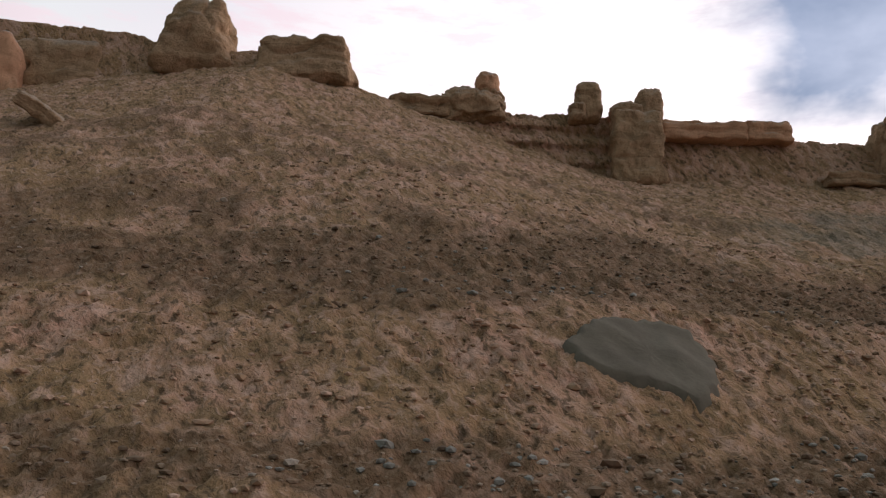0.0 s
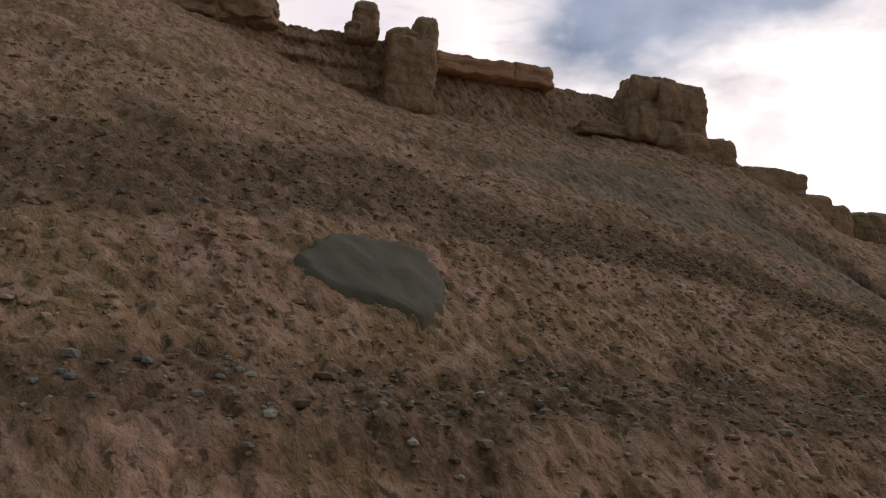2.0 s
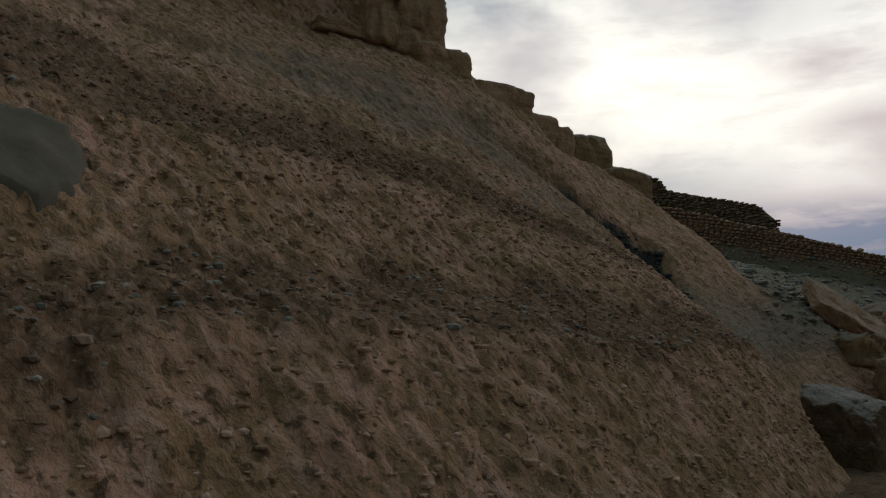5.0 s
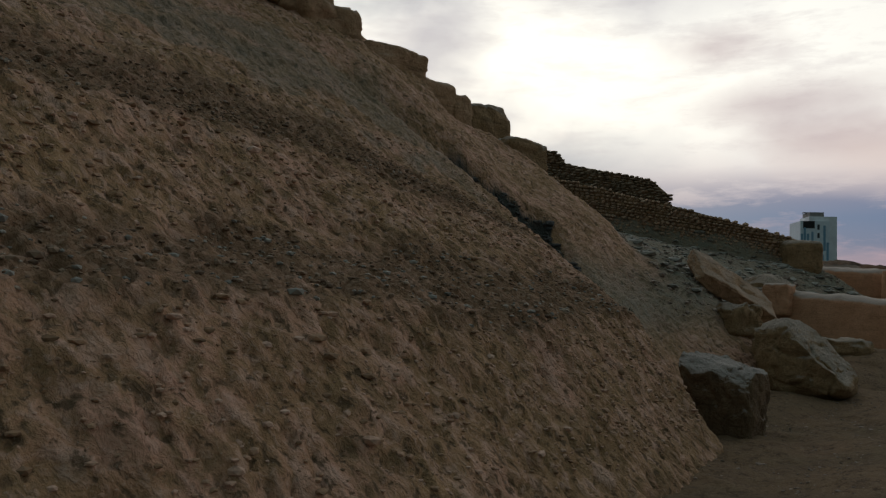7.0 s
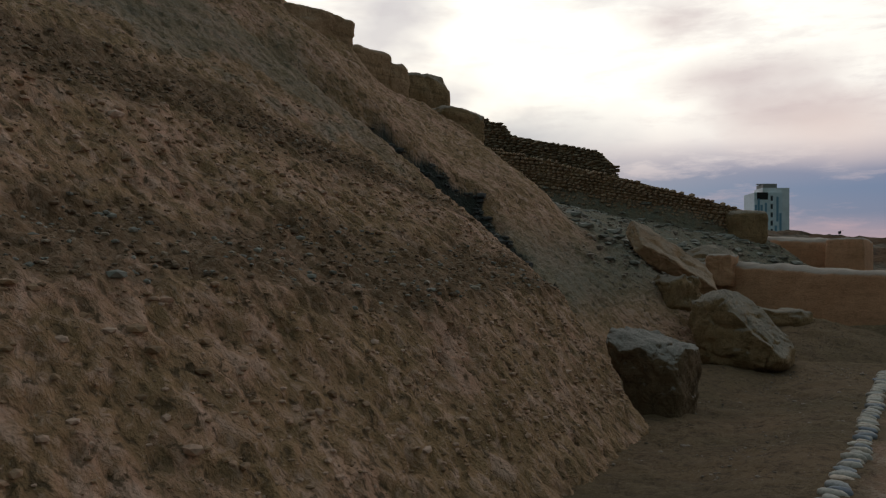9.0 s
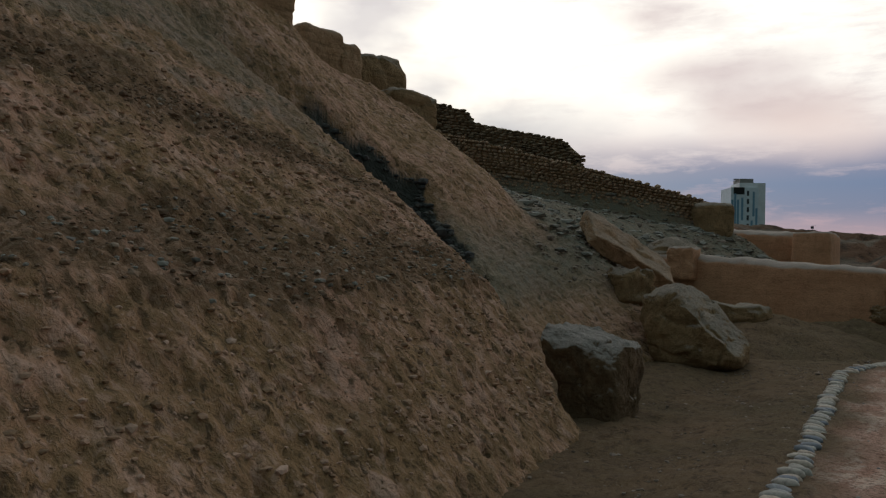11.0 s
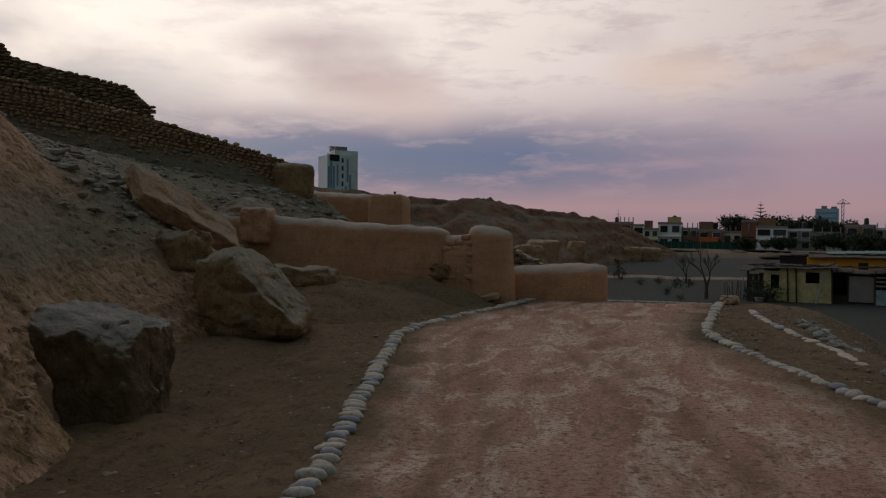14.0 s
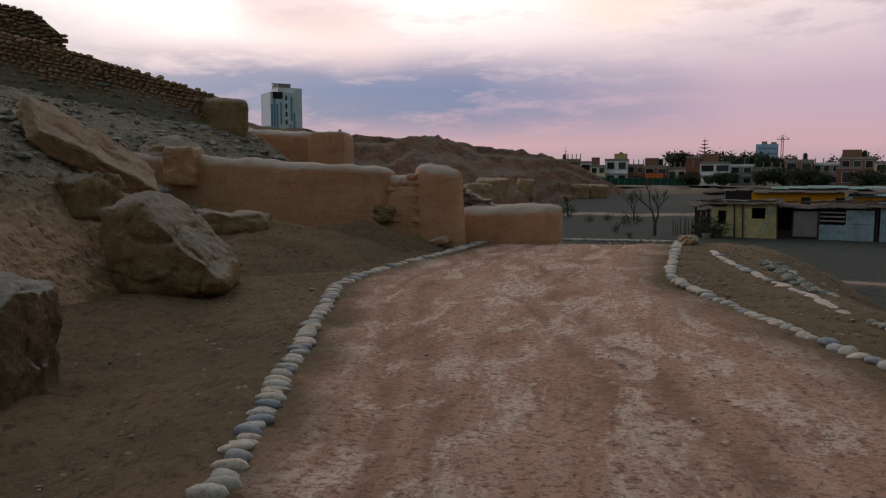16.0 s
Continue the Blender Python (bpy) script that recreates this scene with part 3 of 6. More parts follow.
def build_hill():
    xs = np.concatenate([np.arange(-30, -9, 0.3), np.arange(-9, -3, 0.07), np.arange(-3, 0, 0.045), np.arange(0, 11, 0.032), np.arange(11, 13, 0.045), np.arange(13, 31, 0.09), np.arange(31, 43, 0.4)])
    cuts = (6, 64, 28, 60, 46, 90, 24, 12, 8, 5)
    ys, zs = profile(xs)
    cols_y, cols_z, kind = [], [], []
    for k, n in enumerate(cuts):
        for j in range(n):
            f = j / n
            cols_y.append(ys[k] + (ys[k + 1] - ys[k]) * f)
            cols_z.append(zs[k] + (zs[k + 1] - zs[k]) * f)
            kind.append(k + f)
    cols_y.append(ys[-1]); cols_z.append(zs[-1]); kind.append(len(cuts))
    Y, Z = np.stack(cols_y, 1), np.stack(cols_z, 1)
    X = np.repeat(xs[:, None], Y.shape[1], 1)
    K = np.repeat(np.array(kind)[None, :], len(xs), 0)
    # soften the corners between faces along the section
    for _ in range(3):
        Z[:, 1:-1] = 0.25 * Z[:, :-2] + 0.5 * Z[:, 1:-1] + 0.25 * Z[:, 2:]
    x, y, z, kind = X.ravel(), Y.ravel(), Z.ravel(), K.ravel()
    p = np.stack([x, y, z], 1)
    wob = 0.22 * fractal(p, 0.9, 4, 31)
    kk = kind + wob
    gravel = soft_step(1.85, 2.1, kk) * soft_step(0.28, 0.0, kk - np.interp(x, (0.0, 2.0, 5.0, 11.0), (2.8, 2.9, 3.08, 3.12))) + soft_step(3.9, 4.15, kk) * soft_step(5.1, 4.9, kk)
    gravel = gravel * soft_step(11.0, 10.6, x)
    gravel = np.maximum(gravel, 0.8 * soft_step(5.36, 5.42, kk) * soft_step(5.52, 5.46, kk) * soft_step(9, 6, x))
    scar = soft_step(5.12, 5.2, kk) * soft_step(5.7, 5.45, kk) * soft_step(3.6, 5.2, x + wob) * soft_step(11.0, 9.5, x)
    rubble = np.maximum(0.85 * soft_step(11.4, 12.4, x + wob) * soft_step(10.2, 9.0, y), soft_step(15.2, 16.2, x + 0.25 * (y - 10) * -1 + wob)) * soft_step(1.5, 3, kind) * soft_step(31, 29, x)
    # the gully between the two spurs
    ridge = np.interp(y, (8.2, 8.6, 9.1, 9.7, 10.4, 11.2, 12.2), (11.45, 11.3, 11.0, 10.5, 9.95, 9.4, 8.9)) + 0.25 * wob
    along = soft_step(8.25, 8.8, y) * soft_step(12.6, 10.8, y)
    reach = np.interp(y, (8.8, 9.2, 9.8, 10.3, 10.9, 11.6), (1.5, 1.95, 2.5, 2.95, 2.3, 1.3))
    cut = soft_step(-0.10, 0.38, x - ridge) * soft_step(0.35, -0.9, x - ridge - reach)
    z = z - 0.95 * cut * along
    # the gully bank that takes the scree and its painted shade
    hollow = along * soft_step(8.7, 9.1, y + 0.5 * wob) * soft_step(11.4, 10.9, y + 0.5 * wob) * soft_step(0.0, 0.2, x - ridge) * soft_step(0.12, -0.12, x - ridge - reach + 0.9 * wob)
    # banks: broad swell, clods drawn out down the slope, pocked crust
    face = soft_step(0.2, 1.2, kind) * soft_step(7.5, 6.8, kind)
    d = 0.05 * fractal(p, 0.9, 3, 3)
    skew = np.stack([x + 0.45 * z, y * 0.55, z * 0.55], 1)
    d += 0.02 * fractal(skew, 4.5, 4, 12) + 0.058 * np.minimum(0.0, fractal(skew, 16.0, 3, 22) + 0.15) + 0.028 * fractal(skew, 9.0, 3, 15)
    d += 0.016 * fractal(skew, 19.0, 2, 40) * (1 + 0.6 * gravel)
    d *= face
    z = z + 0.8 * d
    y = y - 0.6 * d
    # eroded ledges in the cliff
    step = soft_step(5.9, 6.1, kind) * soft_step(7.1, 6.9, kind) * soft_step(0.4, 0.9, x) * soft_step(3.2, 2.9, x)
    y = y - step * 0.05 * np.sign(np.sin(z * 14 + 2 * value_noise(p, 0.6, 4)))
    ob = grid_mesh("hillside", np.stack([x, y, z], 1), len(xs), Y.shape[1], EARTH, [("gravel", gravel), ("rubble", np.maximum(rubble, 0.55 * scar)), ("shaded_scree", soft_step(0.2, 0.6, hollow))])
    return tagged(ob, "eroded brown earthen mound with two gravelly shelves and a rubble slope", "hillside", kind="structure")


build_hill()

# ---------------------------------------------------------------- adobe walls


def adobe_run(name, a, b, low, high_a, high_b, thick, mat, label, seed, rough=0.025, round_=0.35, steps=None, batter=0.06, end_lean=0.0):
    """A long wall from a to b: uneven face, rounded cap, slightly battered."""
    ax, ay = a
    bx, by = b
    length = math.hypot(bx - ax, by - ay)
    n = steps or int(length / 0.09)
    ux, uy = (bx - ax) / length, (by - ay) / length
    nx, ny = uy, -ux
    section = []
    r = thick * round_
    m = 14
    for j in range(m + 1):
        section.append((thick / 2, j / m * 0.94, 0))
    for j in range(1, 9):
        t = j / 8 * math.pi / 2
        section.append((thick / 2 - r + r * math.cos(t), 0.94, r * 0.6 * math.sin(t)))
    section += [(0.0, 0.94, r * 0.66)]
    section += [(-s[0], s[1], s[2]) for s in reversed(section[:-1])]
    rows = []
    for i in range(n + 1):
        f = i / n
        top = high_a + (high_b - high_a) * f
        for off, h, extra in section:
            z = low + (top - low) * h + extra
            off2 = off * (1 + batter * (1 - h))
            run = length * f + end_lean * (1 - h) * soft_step(0.4, 1.0, f)
            rows.append((ax + ux * run + nx * off2, ay + uy * run + ny * off2, z))
    p = np.array(rows)
    d = rough * fractal(p, 2.2, 4, seed)
    s = np.sign(np.array([q[0] for _ in range(n + 1) for q in section]))
    p[:, 0] += nx * d * s
    p[:, 1] += ny * d * s
    p[:, 2] += 1.3 * d * soft_step(low + 0.4, low + 1.0, p[:, 2])
    k = len(section)
    # rounded ends
    for end, i0 in ((0, 0), (1, n)):
        for step in range(4):
            i = i0 + (step if end == 0 else -step)
            squeeze = (0.35, 0.7, 0.88, 0.97)[step]
            f = i / n
            c = np.array([ax + ux * length * f, ay + uy * length * f])
            p[i * k:(i + 1) * k, :2] = c + (p[i * k:(i + 1) * k, :2] - c) * squeeze
            p[i * k:(i + 1) * k, 2] = low + (p[i * k:(i + 1) * k, 2] - low) * (0.95, 0.98, 0.99, 1)[step]
    ob = grid_mesh(name, p, n + 1, k, mat)
    bm = bmesh.new()
    bm.from_mesh(ob.data)
    bm.verts.ensure_lookup_table()
    for i in (0, n):
        bm.faces.new([bm.verts[i * k + j] for j in (range(k) if i == 0 else reversed(range(k)))])
    bm.to_mesh(ob.data)
    bm.free()
    return tagged(ob, label, "wall", kind="structure")


adobe_run("wall_adobe_long", (22.8, 12.2), (22.8, 5.42), -0.5, 2.02, 1.60, 0.85, ADOBE, "long smooth orange adobe wall with a dusty rounded cap", 3, batter=0.14)
adobe_run("wall_adobe_worn", (22.85, 5.7), (22.85, 4.6), -0.5, 1.56, 1.56, 0.8, ADOBE, "recessed stretch of worn adobe wall with bare brickwork", 5, rough=0.045, round_=0.2, batter=0.14)
adobe_run("wall_adobe_end", (22.8, 4.92), (22.8, 3.95), -0.5, 1.62, 1.54, 0.9, ADOBE, "rounded battered end of the orange adobe wall", 7, batter=0.16, round_=0.45, end_lean=0.34)
adobe_run("wall_adobe_low", (23.9, 4.2), (23.9, 1.85), -0.8, 0.60, 0.70, 0.9, ADOBE, "low smooth orange adobe wall with a pale rounded top", 12, round_=0.45)
adobe_run("wall_adobe_upper", (31.6, 13.6), (32.4, 9.5), 0.2, 2.95, 2.75, 1.2, ADOBE, "weathered upper adobe wall beside the terrace", 17, rough=0.04)

# ---------------------------------------------------------------- stone terrace walls


def lump(rng, sx, sy, sz, jitter=0.16):
    """The eight corners of an uneven stone round the origin."""
    c = np.array([(i, j, k) for i in (-1, 1) for j in (-1, 1) for k in (-1, 1)], float)
    return c * (0.5 + rng.uniform(-jitter, jitter, (8, 3))) * (sx, sy, sz)


LUMP_FACES = [(0, 1, 3, 2), (4, 6, 7, 5), (0, 4, 5, 1), (2, 3, 7, 6), (0, 2, 6, 4), (1, 5, 7, 3)]


def joined(name, verts, faces, mat, smooth=False):
    me = bpy.data.meshes.new(name)
    me.from_pydata([tuple(v) for v in verts], [], faces)
    me.update()
    me.materials.append(mat)
    if smooth:
        me.shade_smooth()
    return new(name, me)


def coursed_wall(name, spine, course, length, depth, seed, label, mat, sag=0.02, round_lumps=False):
    """A dry-stone wall along spine, whose points are (x, y, bottom, top)."""
    rng = np.random.default_rng(seed)
    s = np.array(spine, float)
    run = np.concatenate([[0], np.cumsum(np.hypot(np.diff(s[:, 0]), np.diff(s[:, 1])))])
    root = thing(name, (0, 0, 0), label, "wall", kind="structure")
    bm = bmesh.new()
    for a, b in zip(s[:-1], s[1:]):
        d = Vector((b[0] - a[0], b[1] - a[1], 0)).normalized()
        n = Vector((d.y, -d.x, 0))
        quad = []
        for p in (a, b):
            for off in (-0.7, depth * 0.3):
                for z in (p[2] - 0.6, p[3] - 0.09):
                    quad.append(bm.verts.new(Vector((p[0], p[1], z)) + n * off))
        for f in ((0, 1, 5, 4), (2, 6, 7, 3), (1, 3, 7, 5), (0, 2, 3, 1), (4, 5, 7, 6)):
            bm.faces.new([quad[i] for i in f])
    part("core", bm, ROCK, root)
    verts, faces = [], []
    ball = bmesh.new()
    bmesh.ops.create_icosphere(ball, subdivisions=1, radius=0.5)
    ball_co = np.array([v.co for v in ball.verts])
    ball_faces = [tuple(v.index for v in f.verts) for f in ball.faces]
    ball.free()
    level = 0
    lay = 0.0
    while lay < (s[:, 3] - s[:, 2]).max() + 0.3:
        h = course * rng.uniform(0.8, 1.25)
        at = rng.uniform(0, length)
        while at < run[-1]:
            w = length * rng.uniform(0.6, 1.5)
            m = at + w / 2
            x, y, b, t = (np.interp(m, run, s[:, i]) for i in range(4))
            z = b - 0.15 + lay + sag * math.sin(m * 2.1 + level)
            if z < t + rng.uniform(-0.05, 0.02) - h:
                i = min(np.searchsorted(run, m), len(s) - 1)
                ang = math.atan2(s[i][1] - s[i - 1][1], s[i][0] - s[i - 1][0])
                c, sn = math.cos(ang), math.sin(ang)
                q = ball_co * (1 + rng.uniform(-0.2, 0.2, (len(ball_co), 1))) * (w * 1.15, depth * rng.uniform(0.7, 1.2), h * 1.25) if round_lumps else lump(rng, w * 0.96, depth * rng.uniform(0.8, 1.2), h * 0.95, 0.2)
                out = depth * 0.25 + rng.uniform(-0.05, 0.05)
                px, py = q[:, 0], q[:, 1] - out
                k = len(verts)
                verts += list(np.stack([x + c * px - sn * py, y + sn * px + c * py, z + h / 2 + q[:, 2]], 1))
                faces += [tuple(k + v for v in f) for f in (ball_faces if round_lumps else LUMP_FACES)]
            at += w
        lay += h
        level += 1
    stones = joined("stones", verts, faces, mat)
    stones.parent = root
    stones["kind"] = "stuff"
    return root


coursed_wall("wall_terrace", [(20.5, 21.2, 4.6, 6.75), (22.0, 19.6, 4.25, 6.25), (24.0, 17.6, 3.95, 5.62), (26.0, 15.5, 3.5, 4.98), (27.5, 13.9, 3.1, 4.4), (28.7, 12.65, 2.85, 3.95)],
             0.10, 0.17, 0.35, 5, "weathered brown terrace wall of rough coursed adobe lumps", PIRCA, round_lumps=True)
coursed_wall("wall_stacked", [(19.5, 24.0, 6.4, 8.4), (22.4, 21.2, 5.9, 7.75), (23.9, 19.6, 5.6, 7.15), (24.1, 19.4, 5.6, 6.75), (26.4, 17.0, 5.0, 6.15), (26.85, 16.55, 4.9, 5.6)],
             0.078, 0.24, 0.45, 9, "dark stacked wall of thin flat stones on the terrace", STACKED, round_lumps=True)


def eroded(name, at, size, mat, label, category="block", turn=0.0, tilt=(0.0, 0.0), group="", kind="", **shape):
    ob = mesh_object(name, soft_block(*size, **shape), mat, smooth=True)
    ob.matrix_world = pose(*at, tilt[0], tilt[1], turn)
    return tagged(ob, label, category, group, kind)


eroded("adobe_block", (28.75, 12.5, 2.5), (1.35, 1.15, 1.32), ROCK, "smooth brown adobe block ending the terrace wall", turn=-45, round_=0.4, seed=51)

eroded("adobe_block", (31.5, 10.0, 0.3), (1.0, 1.25, 2.6), ADOBE, "squared orange adobe block ending the upper wall", turn=3, round_=0.12, rough=0.03, seed=52)

# ---------------------------------------------------------------- ruins along the crest
RUINS = "eroded adobe blocks along the crest"
eroded("adobe_boulder", (-8.6, 14.4, 8.7), (2.4, 1.6, 1.35), PALE_ADOBE, "broad rounded adobe boulder on the crest of the mound", group=RUINS, round_=0.45, rough=0.10, seed=1, cuts=20, taper=0.2)
eroded("adobe_boulder", (-5.7, 14.2, 9.2), (1.75, 1.5, 1.9), PALE_ADOBE, "tall rounded adobe boulder on the crest of the mound", group=RUINS, round_=0.45, rough=0.10, taper=0.35, seed=2, cuts=22)
eroded("adobe_block", (-3.4, 14.1, 9.0), (2.2, 1.4, 1.12), PALE_ADOBE, "low cracked adobe block with a flat top on the crest", group=RUINS, round_=0.3, rough=0.08, seed=3, cuts=22, taper=0.2)
eroded("adobe_block", (-0.9, 14.6, 8.62), (1.7, 1.0, 0.5), PALE_ADOBE, "sloping stub of adobe wall on the crest", group=RUINS, round_=0.35, rough=0.07, seed=4, lean=0.1)
eroded("adobe_block", (0.12, 14.6, 8.55), (1.2, 1.0, 0.84), PALE_ADOBE, "rounded stub of adobe wall with a knobbly top", group=RUINS, round_=0.4, rough=0.08, seed=5)
eroded("adobe_block", (0.38, 14.45, 9.2), (0.5, 0.6, 0.55), ADOBE, "small orange knob of adobe on a wall stub", group=RUINS, round_=0.7, seed=6)
eroded("adobe_pillar", (2.53, 14.6, 8.75), (0.58, 0.6, 0.9), PALE_ADOBE, "short round-topped adobe pillar above the cliff", "pillar", group=RUINS, round_=0.5, taper=0.08, seed=7)
eroded("adobe_block", (2.28, 14.5, 8.7), (0.36, 0.5, 0.45), PALE_ADOBE, "small lump of adobe beside a pillar", group=RUINS, round_=0.6, seed=8)
eroded("adobe_pillar", (3.80, 14.55, 8.6), (0.56, 0.6, 0.95), PALE_ADOBE, "taller round-topped adobe pillar above the buttress", "pillar", group=RUINS, round_=0.5, taper=0.08, seed=9)
eroded("adobe_block", (3.3, 14.5, 8.75), (0.7, 0.6, 0.42), PALE_ADOBE, "low hump of adobe between the two pillars", group=RUINS, round_=0.7, seed=10)
eroded("adobe_buttress", (3.45, 14.4, 7.2), (1.06, 0.9, 1.65), PALE_ADOBE, "upright adobe buttress standing against the cliff", "buttress", round_=0.14, rough=0.05, taper=0.10, seed=11, cuts=24, strata=1.8, lumps=4.0)
eroded("adobe_parapet", (4.9, 14.65, 8.4), (1.75, 0.6, 0.42), ADOBE, "orange adobe parapet along the cliff top", "parapet", round_=0.15, rough=0.035, seed=12, cuts=18)
eroded("adobe_parapet", (6.2, 14.65, 8.4), (0.95, 0.6, 0.44), ADOBE, "short orange adobe parapet with a squared end", "parapet", round_=0.12, rough=0.035, seed=13)
eroded("adobe_boulder", (8.8, 14.3, 7.3), (1.2, 1.0, 1.68), PALE_ADOBE, "dark bulging adobe boulder at the cliff top", group=RUINS, round_=0.3, rough=0.08, taper=0.25, seed=14, cuts=22)
eroded("adobe_block", (9.5, 14.2, 7.1), (1.25, 0.9, 1.68), PALE_ADOBE, "squared orange adobe block at the cliff end", group=RUINS, round_=0.16, rough=0.06, taper=0.1, seed=15, cuts=22)
eroded("adobe_block", (10.05, 13.95, 6.5), (1.5, 0.9, 0.98), PALE_ADOBE, "lower sloping lip of adobe at the cliff end", group=RUINS, round_=0.25, rough=0.05, lean=-0.15, seed=16)
eroded("adobe_ledge", (8.0, 14.25, 7.32), (1.7, 0.6, 0.28), PALE_ADOBE, "low brown adobe ledge at the cliff foot", "ledge", round_=0.15, rough=0.04, seed=17, cuts=18)
eroded("adobe_block", (11.5, 13.8, 5.85), (1.75, 0.9, 1.08), PALE_ADOBE, "flat-topped adobe step on the spur", group=RUINS, round_=0.16, rough=0.05, seed=18, cuts=20)
eroded("adobe_block", (15.2, 16.8, 5.0), (1.4, 0.9, 2.5), PALE_ADOBE, "small adobe step on the spur", group=RUINS, round_=0.22, rough=0.05, seed=19)
eroded("adobe_block", (17.25, 16.8, 4.7), (1.9, 1.0, 2.55), ROCK, "worn adobe block on the falling spur", group=RUINS, round_=0.3, rough=0.07, seed=20, cuts=20, taper=0.12)
eroded("adobe_block", (15.5, 13.55, 4.55), (1.5, 0.8, 0.95), ROCK, "low dark adobe block at the spur end", group=RUINS, round_=0.4, rough=0.05, seed=21)
eroded("adobe_block", (16.15, 16.7, 4.9), (0.8, 0.8, 2.4), PALE_ADOBE, "rounded adobe stub between two worn blocks", group=RUINS, round_=0.35, rough=0.05, seed=23)
eroded("adobe_block", (16.6, 14.6, 3.8), (1.5, 1.2, 1.2), ROCK, "worn adobe stub above the rubble slope", group=RUINS, round_=0.5, rough=0.07, seed=22)



def heap(name, at, reach, high, turn, seed, label, category):
    """Loose earth heaped on the ground, running out flat at its rim."""
    rings, around = 26, 56
    r, t = np.meshgrid(np.linspace(0.001, 1, rings), np.linspace(0, 2 * math.pi, around), indexing="ij")
    r, t = r.ravel(), t.ravel()
    x, y = r * np.cos(t) * reach[0], r * np.sin(t) * reach[1]
    ca, sa = math.cos(radians(turn)), math.sin(radians(turn))
    wx, wy = at[0] + ca * x - sa * y, at[1] + sa * x + ca * y
    p = np.stack([wx, wy, wx * 0], 1)
    body = (1 - r ** 2) ** 1.5
    z = high * body * (1 + 0.2 * fractal(p, 1.3, 4, seed)) + 0.03 * fractal(p, 6.0, 3, seed + 4) * (1 - r) ** 0.5 + 0.03 - 0.10 * r ** 6
    z = z + ground_height(wx, wy)
    ob = grid_mesh(name, np.stack([wx, wy, z], 1), rings, around, GROUND)
    return tagged(ob, label, category, kind="structure")


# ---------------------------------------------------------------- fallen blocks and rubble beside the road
eroded("fallen_rock", (12.0, 6.08, -0.62), (1.05, 1.0, 1.68), SHADED_ROCK, "large fallen adobe rock, dark with painted shade, with a grey dusty top", "rock", turn=16, round_=0.14, rough=0.04, seed=31, cuts=36, lumps=5.0, strata=0.4,
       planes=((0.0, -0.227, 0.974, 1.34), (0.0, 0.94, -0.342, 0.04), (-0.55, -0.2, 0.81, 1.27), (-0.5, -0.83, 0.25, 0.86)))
eroded("fallen_rock", (16.2, 6.78, -0.1), (1.0, 1.7, 1.46), ROCK, "big leaning fallen adobe rock with a crumbling foot", "rock", turn=5, round_=0.3, rough=0.05, seed=33, cuts=38, lumps=3.5, strata=0.0,
       planes=((-0.10, -0.68, 0.726, 0.82), (-0.15, 0.25, 0.957, 1.44), (-0.66, -0.05, 0.75, 1.24), (-0.3, -0.5, -0.812, 0.36), (0.0, -0.93, 0.367, 0.90), (-0.3, 0.9, -0.316, 0.62)))
eroded("fallen_rock", (16.6, 8.35, 0.85), (0.95, 0.8, 0.75), ROCK, "smaller fallen adobe lump resting on the slope", "rock", turn=-20, round_=0.6, rough=0.07, seed=35, cuts=14)
eroded("fallen_slab", (17.5, 8.78, 1.62), (2.45, 0.3, 0.85), PALE_ADOBE, "long pale adobe slab leaning down the slope", "slab", turn=-15, tilt=(-42, 24), round_=0.14, rough=0.035, seed=36, cuts=20)
eroded("adobe_stub", (19.1, 7.45, 0.0), (0.6, 1.45, 0.9), ROCK, "low stub of wall with a pale dusty top", "wall stub", turn=8, round_=0.25, rough=0.05, seed=37, cuts=14)
eroded("adobe_block", (22.32, 10.17, 1.28), (0.5, 0.72, 0.86), ADOBE, "cracked orange adobe block set on the wall", turn=2, round_=0.14, rough=0.035, seed=38, cuts=14)
eroded("rubble_mound", (23.3, 11.0, 1.2), (1.6, 1.7, 1.2), ROCK, "grey mound of debris behind the adobe wall", "mound", round_=0.95, rough=0.06, seed=39, cuts=18, strata=0.0)
heap("earth_mound", (21.75, 6.0), (1.2, 2.1), 0.5, 0, 40, "low dark heap of earth against the adobe wall", "mound")
heap("earth_bank", (19.6, 6.9), (3.4, 2.3), 0.56, -18, 43, "sloping bank of bare brown earth before the wall", "bank")
heap("earth_spill", (11.3, 5.35), (1.2, 0.8), 0.04, 28, 32, "crumbled dark earth at a fallen rock's foot", "earth")
heap("earth_spill", (14.0, 7.0), (2.6, 1.3), 0.16, -4, 46, "low spill of brown earth at the slope's foot", "earth")
eroded("fallen_slab", (22.0, 4.55, -0.02), (0.5, 1.05, 0.16), PALE_ADOBE, "small pale slab leaning at the wall's foot", "slab", tilt=(-17, 0), round_=0.2, rough=0.02, seed=41)

# slab and wall stub at the near end of the mound
eroded("fallen_slab", (-6.37, 10.5, 6.5), (1.1, 0.7, 0.22), PALE_ADOBE, "pale tilted slab lying on the upper slope", "slab", turn=20, tilt=(18, 30), round_=0.15, rough=0.03, seed=91)
eroded("adobe_stub", (-9.4, 13.4, 8.1), (1.3, 0.9, 1.5), ADOBE, "orange adobe stub leaning on the upper slope", "wall stub", turn=15, tilt=(0, -14), round_=0.25, rough=0.05, seed=92)


